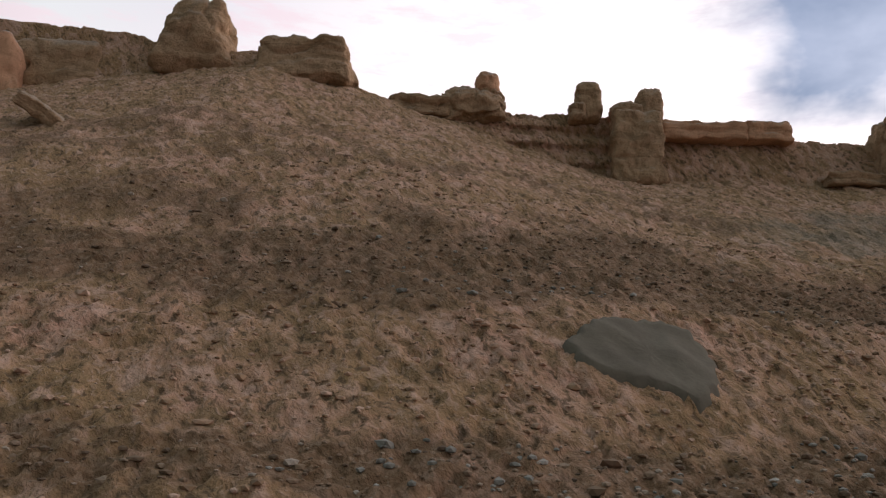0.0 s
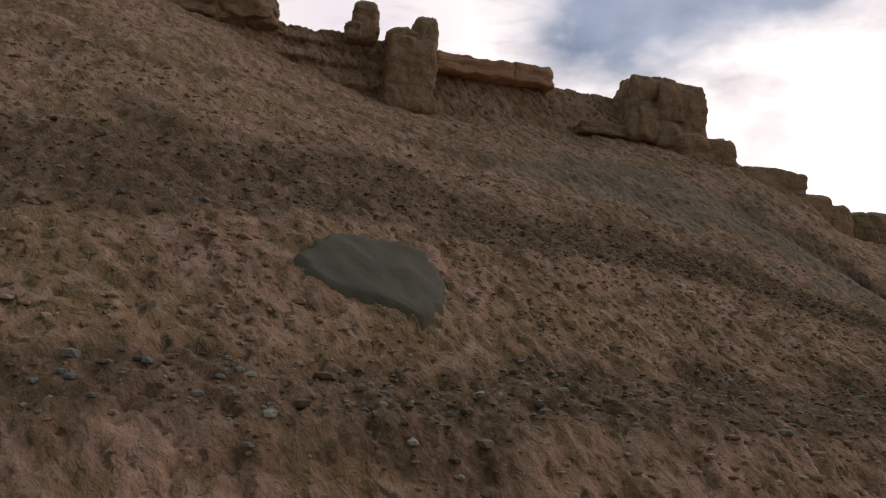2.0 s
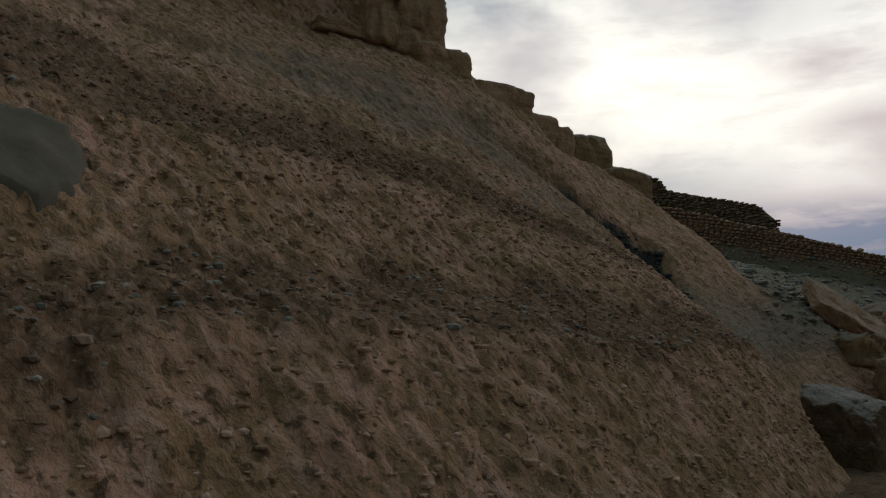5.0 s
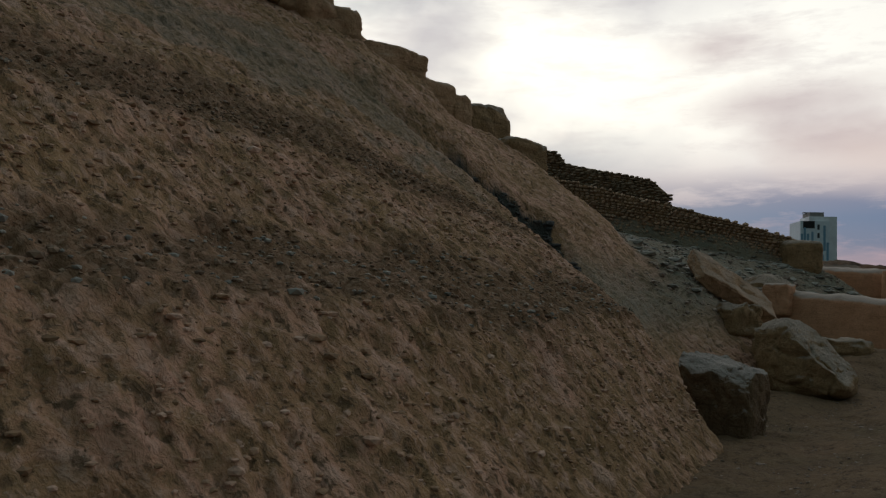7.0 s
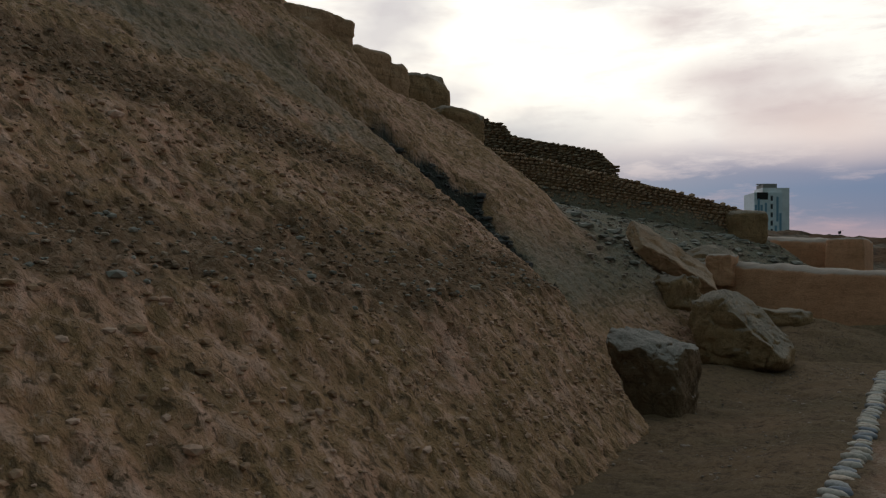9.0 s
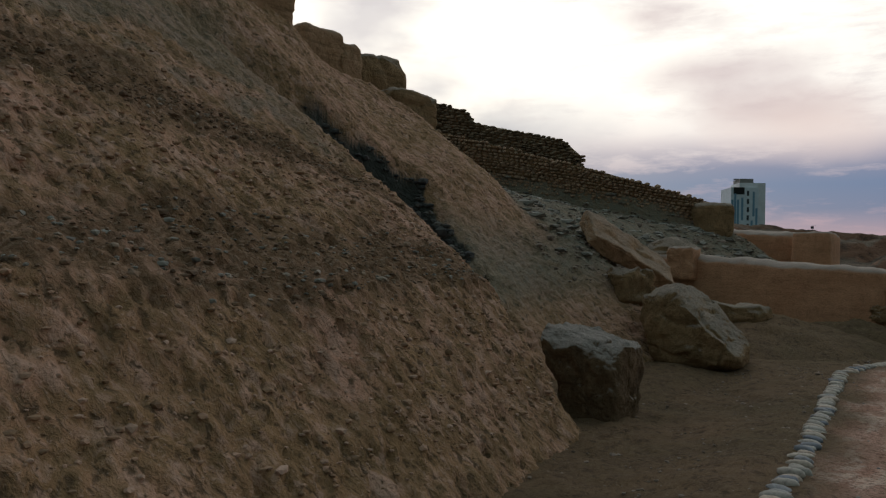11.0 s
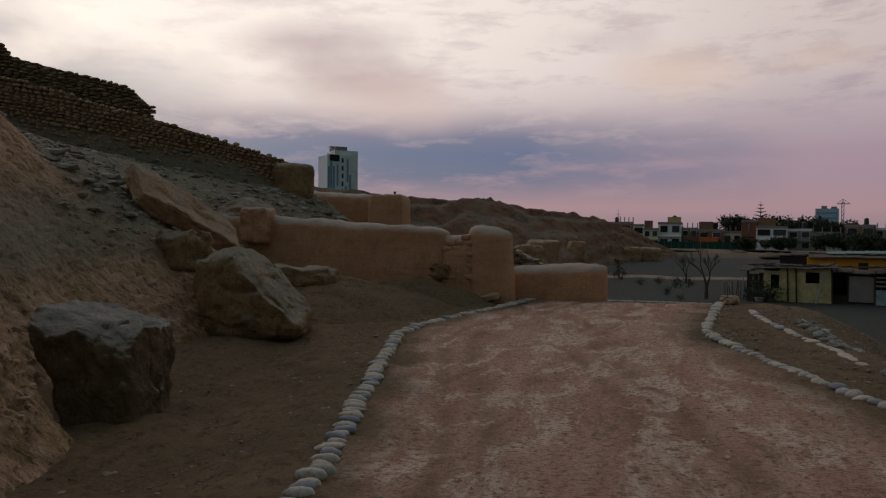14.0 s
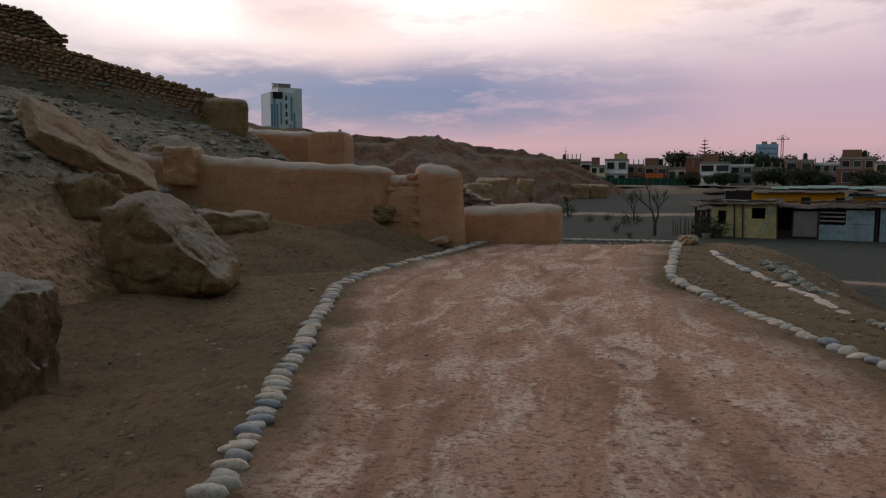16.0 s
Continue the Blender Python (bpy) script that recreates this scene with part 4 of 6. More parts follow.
def scatter(name, where, rng, sizes, mat, label, category, flat=0.6):
    """Loose stones too many to count, joined in one mesh. where: points."""
    bm = bmesh.new()
    bmesh.ops.create_icosphere(bm, subdivisions=1, radius=0.5)
    base = np.array([v.co for v in bm.verts])
    tri = [tuple(v.index for v in f.verts) for f in bm.faces]
    bm.free()
    verts, faces = [], []
    for p, s in zip(where, sizes):
        a = rng.uniform(0, 6.28)
        q = base * (1 + rng.uniform(-0.22, 0.22, (len(base), 1))) * (s * rng.uniform(0.8, 1.5), s * rng.uniform(0.7, 1.1), s * flat * rng.uniform(0.7, 1.2))
        c, sn = math.cos(a), math.sin(a)
        k = len(verts)
        verts += list(np.stack([p[0] + c * q[:, 0] - sn * q[:, 1], p[1] + sn * q[:, 0] + c * q[:, 1], p[2] + q[:, 2]], 1))
        faces += [tuple(k + i for i in t) for t in tri]
    return tagged(joined(name, verts, faces, mat), label, category, kind="stuff")


def on_hill(mask, count, rng, lift=0.0):
    """Random places on the hillside's own surface where mask holds."""
    me = bpy.data.objects["hillside"].data
    n = len(me.vertices)
    co = np.empty(n * 3, np.float32)
    me.vertices.foreach_get("co", co)
    co = co.reshape(-1, 3)
    grav, rub, scr = np.empty(n, np.float32), np.empty(n, np.float32), np.empty(n, np.float32)
    me.attributes["gravel"].data.foreach_get("value", grav)
    me.attributes["rubble"].data.foreach_get("value", rub)
    me.attributes["shaded_scree"].data.foreach_get("value", scr)
    ok = np.flatnonzero(mask(co[:, 0], co[:, 1], co[:, 2], grav, rub, scr))
    pick = co[rng.choice(ok, count)]
    pick[:, 2] += lift
    return pick


rng = np.random.default_rng(11)
spots = on_hill(lambda x, y, z, g_, r_, s_: (g_ > 0.55) & (x > -6) & (x < 11) & (y < 9.5), 5200, rng)
scatter("shelf_gravel", spots, rng, rng.gamma(2.2, 0.011, len(spots)) + 0.012, GRAVEL, "loose dark gravel and pebbles on the earthen shelves", "gravel")
spots = on_hill(lambda x, y, z, g_, r_, s_: (g_ > 0.6) & (x > -1) & (x < 10.8) & (y < 7.3), 380, rng)
scatter("shelf_stones", spots, rng, rng.gamma(2.0, 0.011, len(spots)) + 0.026, GREY_STONE, "scattered rounded grey stones on the lower shelf", "stones")
spots = on_hill(lambda x, y, z, g_, r_, s_: (g_ < 0.3) & (s_ < 0.3) & (x > -4) & (x < 11) & (y < 10) & ((x < 0.6) | (x > 2.1) | (y < 5.15) | (y > 6.3)) & (z > 0.1), 5200, rng)
scatter("earth_clods", spots, rng, rng.gamma(2.0, 0.013, len(spots)) + 0.012, CLOD, "small crumbled clods of earth on the slope", "clods")
spots = on_hill(lambda x, y, z, g_, r_, s_: (r_ > 0.5) & (x > 15) & (x < 30) & (y < 18), 3000, rng)
scatter("slope_rubble", spots, rng, rng.gamma(1.6, 0.03, len(spots)) + 0.025, RUBBLE, "grey broken rubble strewn below the terrace wall", "rubble")
spots = on_hill(lambda x, y, z, g_, r_, s_: (r_ > 0.5) & (x > 15.5) & (x < 29) & (y > 9) & (y < 18), 420, rng)
scatter("slope_slabs", spots, rng, rng.gamma(2.2, 0.07, len(spots)) + 0.10, GREY_STONE, "flat grey stones lying over the rubble slope", "stones", 0.35)
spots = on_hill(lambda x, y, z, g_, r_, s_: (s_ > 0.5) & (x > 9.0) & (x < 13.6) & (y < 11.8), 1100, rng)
scatter("gully_rubble", spots, rng, rng.gamma(2.0, 0.03, len(spots)) + 0.04, SHADED_RUBBLE, "dark rubble lying in the gully, with shade painted into its colour", "rubble")
spots = np.stack([rng.uniform(9, 21, 2200), rng.uniform(2.5, 7.5, 2200), np.zeros(2200) + 0.012], 1)
spots = spots[(spots[:, 1] > curve_y(KERB_LEFT, spots[:, 0]) + 0.2)]
spots[:, 2] += ground_height(spots[:, 0], spots[:, 1])
scatter("ground_pebbles", spots, rng, rng.gamma(1.6, 0.011, len(spots)) + 0.01, RUBBLE, "small pebbles on the bare earth beside the road", "pebbles")
spots = np.stack([rng.uniform(8, 24, 1500), rng.uniform(-3, 4.4, 1500), np.zeros(1500) + 0.002], 1)
spots = spots[(spots[:, 1] < curve_y(KERB_LEFT, spots[:, 0]) - 0.2) & (spots[:, 1] > curve_y(KERB_RIGHT, spots[:, 0]))]
scatter("road_grit", spots, rng, rng.gamma(1.6, 0.007, len(spots)) + 0.008, STONE, "fine grit lying on the dirt road", "grit")

# ---------------------------------------------------------------- mud patch on the slope


def build_patch():
    """A thin smear of grey mud that follows the slope."""
    me = bpy.data.objects["hillside"].data
    co = np.empty(len(me.vertices) * 3, np.float32)
    me.vertices.foreach_get("co", co)
    co = co.reshape(-1, 3)
    co = co[(co[:, 0] > 0.3) & (co[:, 0] < 2.6) & (co[:, 1] > 4.6) & (co[:, 1] < 7.2)]
    bm = bmesh.new()
    rings, around = 14, 72
    outline = PATCH
    cx, cy = outline[:, 0].mean(), outline[:, 1].mean()
    seg = np.concatenate([outline, outline[:1]])
    length = np.concatenate([[0], np.cumsum(np.hypot(*np.diff(seg, axis=0).T))])
    grid = []
    for r in range(rings + 1):
        row = []
        for a in range(around):
            s = length[-1] * a / around
            ex, ey = np.interp(s, length, seg[:, 0]), np.interp(s, length, seg[:, 1])
            f = r / rings
            jag = 1 + 0.05 * math.sin(a * 2.9) * math.sin(a * 1.3 + 2) * f
            x, y = cx + (ex - cx) * f * jag, cy + (ey - cy) * f * jag
            d = (co[:, 0] - x) ** 2 + (co[:, 1] - y) ** 2
            near = np.argpartition(d, 40)[:40]
            z = co[near, 2].mean() + 0.62 * (y - co[near, 1].mean()) + (0.045 if r < rings else -0.03)
            row.append(bm.verts.new((x, y - (0.02 if r < rings else 0), z)))
        grid.append(row)
    for r in range(rings):
        for a in range(around):
            b = (a + 1) % around
            if r > 0:
                bm.faces.new((grid[r][a], grid[r + 1][a], grid[r + 1][b], grid[r][b]))
    bm.faces.new([grid[1][a] for a in range(around)])
    for v in grid[0]:
        bm.verts.remove(v)
    ob = mesh_object("mud_patch", bm, MUD, smooth=True)
    return tagged(ob, "smooth grey mud plaster patch smeared on the slope", "patch")


PATCH = np.array([(0.72, 5.46), (1.1, 5.92), (1.52, 6.14), (1.88, 6.18), (1.99, 5.9), (1.88, 5.5), (1.67, 5.22), (1.43, 5.28), (1.1, 5.24), (0.86, 5.25)])
build_patch()

# ---------------------------------------------------------------- stone edgings


def stone_mesh(seed):
    r = np.random.default_rng(seed)
    bm = bmesh.new()
    bmesh.ops.create_icosphere(bm, subdivisions=2, radius=0.5)
    co = np.array([v.co for v in bm.verts])
    co = np.sign(co) * np.abs(co * 2) ** 0.85 / 2
    co += 0.05 * fractal(co, 2.0, 2, seed) [:, None] * co * 4
    for v, c in zip(bm.verts, co):
        v.co = c
    me = bpy.data.meshes.new("stone")
    bm.to_mesh(me)
    bm.free()
    me.materials.append(STONE)
    me.shade_smooth()
    return me


STONES = [stone_mesh(s) for s in range(6)]


def edging(name, knots, spacing, label, rng, width=0.2, lift=0.015, height=0.085):
    root = thing(name, (0, 0, 0), label, "edging", kind="structure")
    k = np.array(knots, float)
    run = np.concatenate([[0], np.cumsum(np.hypot(*np.diff(k, axis=0).T))])
    at = 0.0
    while at < run[-1]:
        step = spacing * rng.uniform(0.8, 1.25)
        x, y = np.interp(at, run, k[:, 0]), np.interp(at, run, k[:, 1])
        x2, y2 = np.interp(at + 0.1, run, k[:, 0]), np.interp(at + 0.1, run, k[:, 1])
        ang = math.degrees(math.atan2(y2 - y, x2 - x)) + rng.uniform(-16, 16)
        st = new("stone", STONES[rng.integers(6)])
        st.parent = root
        z = float(ground_height(x, y)) + lift
        st.matrix_basis = pose(x + rng.uniform(-0.02, 0.02), y + rng.uniform(-0.025, 0.025), z + rng.uniform(-0.01, 0.015), rng.uniform(-10, 10), rng.uniform(-8, 8), ang) @ Matrix.Diagonal(
            (step * rng.uniform(0.95, 1.1), width * rng.uniform(0.85, 1.2), height * rng.uniform(0.8, 1.2), 1))
        at += step
    return root


edging("edging_left", KERB_LEFT, 0.112, "row of smooth river stones edging the dirt road", rng, 0.20, 0.015, 0.085)
edging("edging_right", KERB_RIGHT[1:] + [(24.3, -0.8)], 0.16, "row of pale flat river stones edging the road's far side", rng, 0.19)
edging("edging_low", [(16.0, -1.68), (16.85, -1.62), (17.64, -1.53), (19.2, -1.32), (20.7, -1.18), (22.4, -1.16)], 0.3, "broken row of grey stones down the bank", rng, 0.17, 0.005, 0.075)
spots = np.concatenate([np.stack([rng.uniform(17.5, 21.0, 120), -1.9 + 0.05 * rng.uniform(-4, 4, 120)], 1), np.stack([rng.uniform(13.4, 15.4, 110), rng.uniform(-2.5, -1.75, 110)], 1)])
spots = np.concatenate([spots, np.zeros((len(spots), 1))], 1)
spots[:, 2] = ground_height(spots[:, 0], spots[:, 1]) + 0.03
scatter("bank_rubble", spots, rng, rng.uniform(0.06, 0.17, len(spots)), GREY_STONE, "heap of broken stones on the bank below the road", "rubble", 0.7)
spots = np.stack([rng.uniform(12, 23.5, 1500), rng.uniform(-3.5, -0.2, 1500)], 1)
spots = spots[spots[:, 1] < curve_y(KERB_RIGHT, spots[:, 0]) - 0.1]
spots = np.concatenate([spots, ground_height(spots[:, 0], spots[:, 1])[:, None] + 0.012], 1)
scatter("bank_pebbles", spots, rng, rng.gamma(1.6, 0.013, len(spots)) + 0.012, RUBBLE, "small stones strewn over the earth bank", "pebbles")
eroded("marker_stone", (24.2, -0.9, -0.12), (0.55, 0.4, 0.3), PALE_ADOBE, "pale rock at the end of the stone edging", "rock", round_=0.6, rough=0.05, seed=61)

# stones piled behind the wall's end
coursed_wall("wall_rubble", [(24.55, 4.9, -0.2, 1.45), (24.55, 4.1, -0.2, 1.2), (24.6, 3.5, -0.2, 0.88), (24.65, 2.9, -0.2, 0.62)], 0.085, 0.19, 0.4, 15, "sloping heap of loose flat stones behind the adobe wall", RUBBLE, sag=0.03)

# worn brickwork showing near the wall's end
bricks = thing("worn_brickwork", (22.452, 0, 0), "patch of exposed worn adobe bricks on the wall", "brickwork")
for row in range(8):
    for k in range(3):
        if rng.uniform() < 0.2:
            continue
        size = (0.2, 0.24 * rng.uniform(0.85, 1.0), 0.125 * rng.uniform(0.85, 1.0))
        br = part("brick", soft_block(*size, round_=0.3, rough=0.012, cuts=3, seed=row * 5 + k, strata=0.0), ADOBE, bricks, smooth=True)
        z0 = 0.5 + row * 0.13
        br.matrix_basis = pose(0.10 - 0.055 * (1 - z0 / 1.6) + rng.uniform(-0.012, 0.012), 4.86 + k * 0.22 + (0.1 if row % 2 else 0.0), z0, 0, 0, rng.uniform(-4, 4))
eroded("wall_hollow_rubble", (22.45, 5.55, 0.45), (0.3, 0.5, 0.42), ROCK, "crumbled dark hollow at the wall's foot", "rubble", round_=0.6, rough=0.05, seed=77)


def dry_bush(at, size, seed, label):
    r = np.random.default_rng(seed)
    root = thing("dry_bush", at, label, "bush")
    bm = bmesh.new()
    for _ in range(38):
        d = r.normal(0, 1, 3) * (0.7, 0.7, 0.5) + (0, 0, 0.9)
        d = d / np.linalg.norm(d) * size * r.uniform(0.5, 1.0)
        base_, tip = Vector((0, 0, 0)), Vector(d)
        v = [bm.verts.new(base_ + Vector(r.normal(0, 0.012, 3))) for _ in range(3)] + [bm.verts.new(tip)]
        for f in ((0, 1, 3), (1, 2, 3), (2, 0, 3)):
            bm.faces.new([v[i] for i in f])
    part("twigs", bm, TWIG, root)


TWIG = plain_material("dry_twigs", (0.05, 0.042, 0.03), 0.95, 0.4, 20.0)
dry_bush((10.85, 6.95, 1.38), 0.16, 3, "small dark dry bush on the spur's edge")
for i, (bx, by) in enumerate(((11.2, 5.15), (16.9, 6.3), (14.2, 6.9))):
    dry_bush((bx, by, float(ground_height(bx, by))), 0.12, 10 + i, "tiny dry bush on the bare earth")

# ---------------------------------------------------------------- the distance, by bearing and range from the road's end
WHITE = plain_material("white_render", (0.80, 0.81, 0.83), 0.8, 0.3, 0.6)
TOWER_WHITE = plain_material("cool_white_render", (0.82, 0.86, 0.90), 0.8, 0.3, 0.3)
CREAM = plain_material("cream_render", (0.72, 0.65, 0.48), 0.8, 0.3, 0.6)
YELLOW = plain_material("yellow_render", (0.52, 0.43, 0.20), 0.8, 0.4, 1.0)
OCHRE = plain_material("orange_yellow_paint", (0.70, 0.33, 0.02), 0.75, 0.35, 1.0)
BRICK = plain_material("red_brick", (0.25, 0.11, 0.075), 0.9, 0.35, 1.5)
BROWN = plain_material("brown_brick", (0.24, 0.15, 0.10), 0.9, 0.35, 1.5)
GREY = plain_material("grey_concrete", (0.30, 0.29, 0.28), 0.85, 0.35, 1.0)
BLUE_WALL = plain_material("pale_blue_render", (0.74, 0.83, 0.90), 0.8, 0.25, 0.6)
ORANGE = plain_material("orange_awning", (0.62, 0.16, 0.04), 0.7, 0.3, 2.0)
# near-black; also puts the shade of openings and shack interiors into colour
DARK = plain_material("dark_void", (0.018, 0.018, 0.02), 0.6, 0.2, 2.0)
TIN = plain_material("grey_blue_tin", (0.30, 0.44, 0.50), 0.6, 0.75, 1.6, 0.1)
WOOD = plain_material("old_timber", (0.065, 0.052, 0.042), 0.9, 0.4, 5.0)
MAT_YELLOW = plain_material("faded_reed_matting", (0.58, 0.52, 0.27), 0.9, 0.8, 2.5)
NET = plain_material("green_shade_net", (0.012, 0.075, 0.055), 0.9, 0.3, 1.0)
TANK = plain_material("black_plastic", (0.03, 0.035, 0.045), 0.5, 0.2, 3.0)
TEAL = plain_material("teal_sheet_roof", (0.10, 0.22, 0.20), 0.7, 0.5, 2.0)
LEAF = varied_material("dark_foliage", [(0.0, (0.020, 0.035, 0.018)), (0.5, (0.035, 0.055, 0.025)), (1.0, (0.055, 0.07, 0.035))], 0.8)
BARK = plain_material("bark", (0.07, 0.055, 0.045), 0.95, 0.5, 8.0)
METAL = plain_material("dull_steel", (0.25, 0.26, 0.28), 0.5, 0.3, 5.0, 0.6)


def glass_material():
    m, q, b, p = material("window_glass", 0.12, 0.0, 0.6)
    col = q.mix(q.noise(p, 0.5, 2), (0.02, 0.03, 0.04), (0.05, 0.07, 0.085))
    q.feed(b.inputs["Base Color"], col)
    return m


GLASS = glass_material()
BLUE_GLASS = plain_material("blue_facade", (0.20, 0.36, 0.50), 0.4, 0.2, 0.4)
OFFICE_BLUE = plain_material("blue_office_cladding", (0.36, 0.54, 0.68), 0.5, 0.2, 0.3)
EYE_X, EYE_Y = 6.85, 1.12


def away(bearing, reach, z=FIELD):
    """A place that many metres off, at that bearing in degrees."""
    return (EYE_X + reach * math.sin(radians(bearing)), EYE_Y + reach * math.cos(radians(bearing)), z)


def boxes(*sizes):
    bm = bmesh.new()
    for s in sizes:
        box(bm, *s)
    return bm


def tube(bm, a, b, ra, rb, sides=8):
    a, b = Vector(a), Vector(b)
    d = b - a
    m = Matrix.Translation((a + b) / 2) @ d.to_track_quat("Z", "Y").to_matrix().to_4x4()
    bmesh.ops.create_cone(bm, cap_ends=True, segments=sides, radius1=ra, radius2=rb, depth=d.length, matrix=m)


# far mound with ruins
def build_far_mound():
    """A long eroded ridge beyond the field."""
    n, m = 420, 120
    bear = np.linspace(50, 92.5, n)
    ridge_r = np.interp(bear, (50, 66, 76, 84, 90, 92.5), (95, 92, 100, 118, 138, 150))
    foot_r = np.interp(bear, (50, 66, 76, 84, 89, 92.5), (55, 55, 58, 70, 118, 146))
    ridge_z = np.interp(bear, (50, 64, 67, 72, 74.5, 78, 81, 83, 86, 88.5, 90, 92.5), (8, 7.2, 6.6, 6.0, 5.8, 6.2, 5.1, 4.9, 4.1, 2.6, 0.6, FIELD))
    f = np.linspace(0, 1.6, m)
    B, F = np.meshgrid(np.arange(n), f, indexing="ij")
    R = foot_r[B] + (ridge_r - foot_r)[B] * F
    rise = np.where(F < 1, F ** 0.9, np.maximum(0, 1 - (F - 1) * 1.2) ** 1.2)
    # worn terraces: level treads between short scarps
    drift = 0.3 * np.sin(bear * 0.55)[B] + 0.12 * np.sin(bear * 1.7 + 1)[B]
    treads = rise * 3.4 + drift
    tread = (np.floor(treads) + soft_step(0.62, 0.95, treads - np.floor(treads)) - drift) / 3.4
    rise = np.where(F < 0.97, np.clip(0.35 * rise + 0.65 * tread, 0, 1.0), rise)
    Z = FIELD + (ridge_z - FIELD)[B] * rise
    x = EYE_X + R * np.sin(np.radians(bear))[B]
    y = EYE_Y + R * np.cos(np.radians(bear))[B]
    p = np.stack([x.ravel(), y.ravel(), Z.ravel()], 1)
    p[:, 2] += (0.25 * fractal(p, 0.12, 4, 71) - 0.25 * np.abs(fractal(p, 0.35, 3, 73)) * soft_step(1.0, 0.8, F.ravel()) + 0.28 * fractal(p, 0.6, 3, 72)) * soft_step(0, 0.25, rise.ravel()) * soft_step(92, 88, bear[B].ravel())
    p[:, 2] -= 0.1 * (F.ravel() < 0.02)
    ob = grid_mesh("far_mound", p, n, m, FAR_EARTH, smooth=True)
    return tagged(ob, "distant brown eroded ruin mound under the dusk sky", "mound", kind="structure")


def far_earth_material():
    """Reddish scarps between paler grey treads."""
    m, q, b, p = material("far_earth", 0.95, spec=0.15)
    wide = q.noise(p, 0.09, 5, 0.6)
    mid = q.noise(q.scaled(p, 1.0, 1.0, 2.5), 0.45, 6, 0.68, 0.4)
    nz = q.node("ShaderNodeSeparateXYZ", Vector=q.node("ShaderNodeNewGeometry").outputs["Normal"]).outputs[2]
    steep = q.mix(wide, (0.20, 0.105, 0.068), (0.255, 0.15, 0.10))
    flat = q.mix(wide, (0.115, 0.092, 0.068), (0.18, 0.14, 0.105))
    col = q.mix(q.ramp(nz, (0.80, 0.0), (0.96, 1.0)), steep, flat)
    col = q.mix(q.ramp(mid, (0.36, 0.8), (0.50, 0.0)), col, (0.055, 0.042, 0.034))
    col = q.mix(q.ramp(mid, (0.56, 0.0), (0.70, 0.5)), col, (0.27, 0.19, 0.14))
    q.feed(b.inputs["Base Color"], col)
    bump(q, b, mid, 1.0, 0.6)
    return m


FAR_EARTH = far_earth_material()
build_far_mound()
for bearing, reach, w, h in ((81.2, 72, 2.6, 2.2), (82.3, 78, 3.4, 2.6), (84.8, 88, 2.0, 2.4), (88.4, 118, 4.6, 2.3), (90.1, 120, 3.4, 2.2)):
    eroded("ruin_block", away(bearing, reach, -1.9 if reach < 100 else FIELD - 0.2), (w, 2.0, h), PALE_ADOBE, "crumbling adobe ruin at the far mound's foot", "ruin", turn=-bearing,
           group="distant adobe ruins", round_=0.3, rough=0.12, seed=int(reach))

# low banks, the pale track and a line of stones across the field


def ribbon(name, pts, width, lift, mat, label, category):
    bm = bmesh.new()
    rows = []
    for i, p in enumerate(pts):
        q = pts[min(i + 1, len(pts) - 1)]
        o = pts[max(i - 1, 0)]
        d = Vector((q[0] - o[0], q[1] - o[1], 0)).normalized()
        nrm = Vector((-d.y, d.x, 0)) * width / 2
        c = Vector(p)
        rows.append([bm.verts.new(c - nrm * 1.4 + Vector((0, 0, -0.1))), bm.verts.new(c - nrm + Vector((0, 0, lift))), bm.verts.new(c + nrm + Vector((0, 0, lift))), bm.verts.new(c + nrm * 1.4 + Vector((0, 0, -0.1)))])
    for a, b in zip(rows[:-1], rows[1:]):
        for j in range(3):
            bm.faces.new((a[j], b[j], b[j + 1], a[j + 1]))
    return tagged(mesh_object(name, bm, mat), label, category, kind="structure")


PALE_TRACK = plain_material("pale_track", (0.24, 0.18, 0.14), 0.95, 0.4, 0.8)
DRY_GRASS = plain_material("dry_earth_bank", (0.13, 0.10, 0.07), 0.95, 0.5, 0.5)
ribbon("track", [away(b, 76 + 1.5 * math.sin(b), FIELD) for b in np.arange(84, 98, 1)] + [away(99.5, 84, FIELD), away(101, 100, FIELD)], 3.2, 0.05, PALE_TRACK, "pale dirt track crossing the dark field", "track")
ribbon("bank_far", [away(b, 165 + 6 * math.sin(b * 0.7), FIELD) for b in np.arange(88, 112, 1.5)], 30, 0.7, DRY_GRASS, "low bank of dry earth before the houses", "bank")
ribbon("sand_patch", [(39.4, -6.2, FIELD), (38.6, -7.8, FIELD), (38.0, -9.7, FIELD), (37.6, -12.5, FIELD), (37.4, -16, FIELD)], 0.8, 0.07, PALE_TRACK, "strip of pale sand in the dark field", "sand")
stone_line = thing("edging_field", (0, 0, 0), "thin line of pale stones across the field", "edging", kind="structure")
for i in range(62):
    b = 86.5 + i * 0.155
    st = new("stone", STONES[i % 6])
    st.parent = stone_line
    st.matrix_basis = pose(*away(b, 47.5 + 0.1 * math.sin(i * 1.7), FIELD + 0.05), 0, 0, i * 40) @ Matrix.Diagonal((0.26, 0.2, 0.2, 1))
for b, r, w, h in ((96.2, 150, 7, 1.1), (98.3, 140, 8, 1.0)):
    eroded("spoil_heap", away(b, r, FIELD), (w, 5, h + 0.2), DRY_GRASS, "conical heap of dry spoil in the field", "heap", group="spoil heaps", round_=1.0, rough=0.06, taper=0.55, seed=int(b), strata=0.0)

# ---- high tower


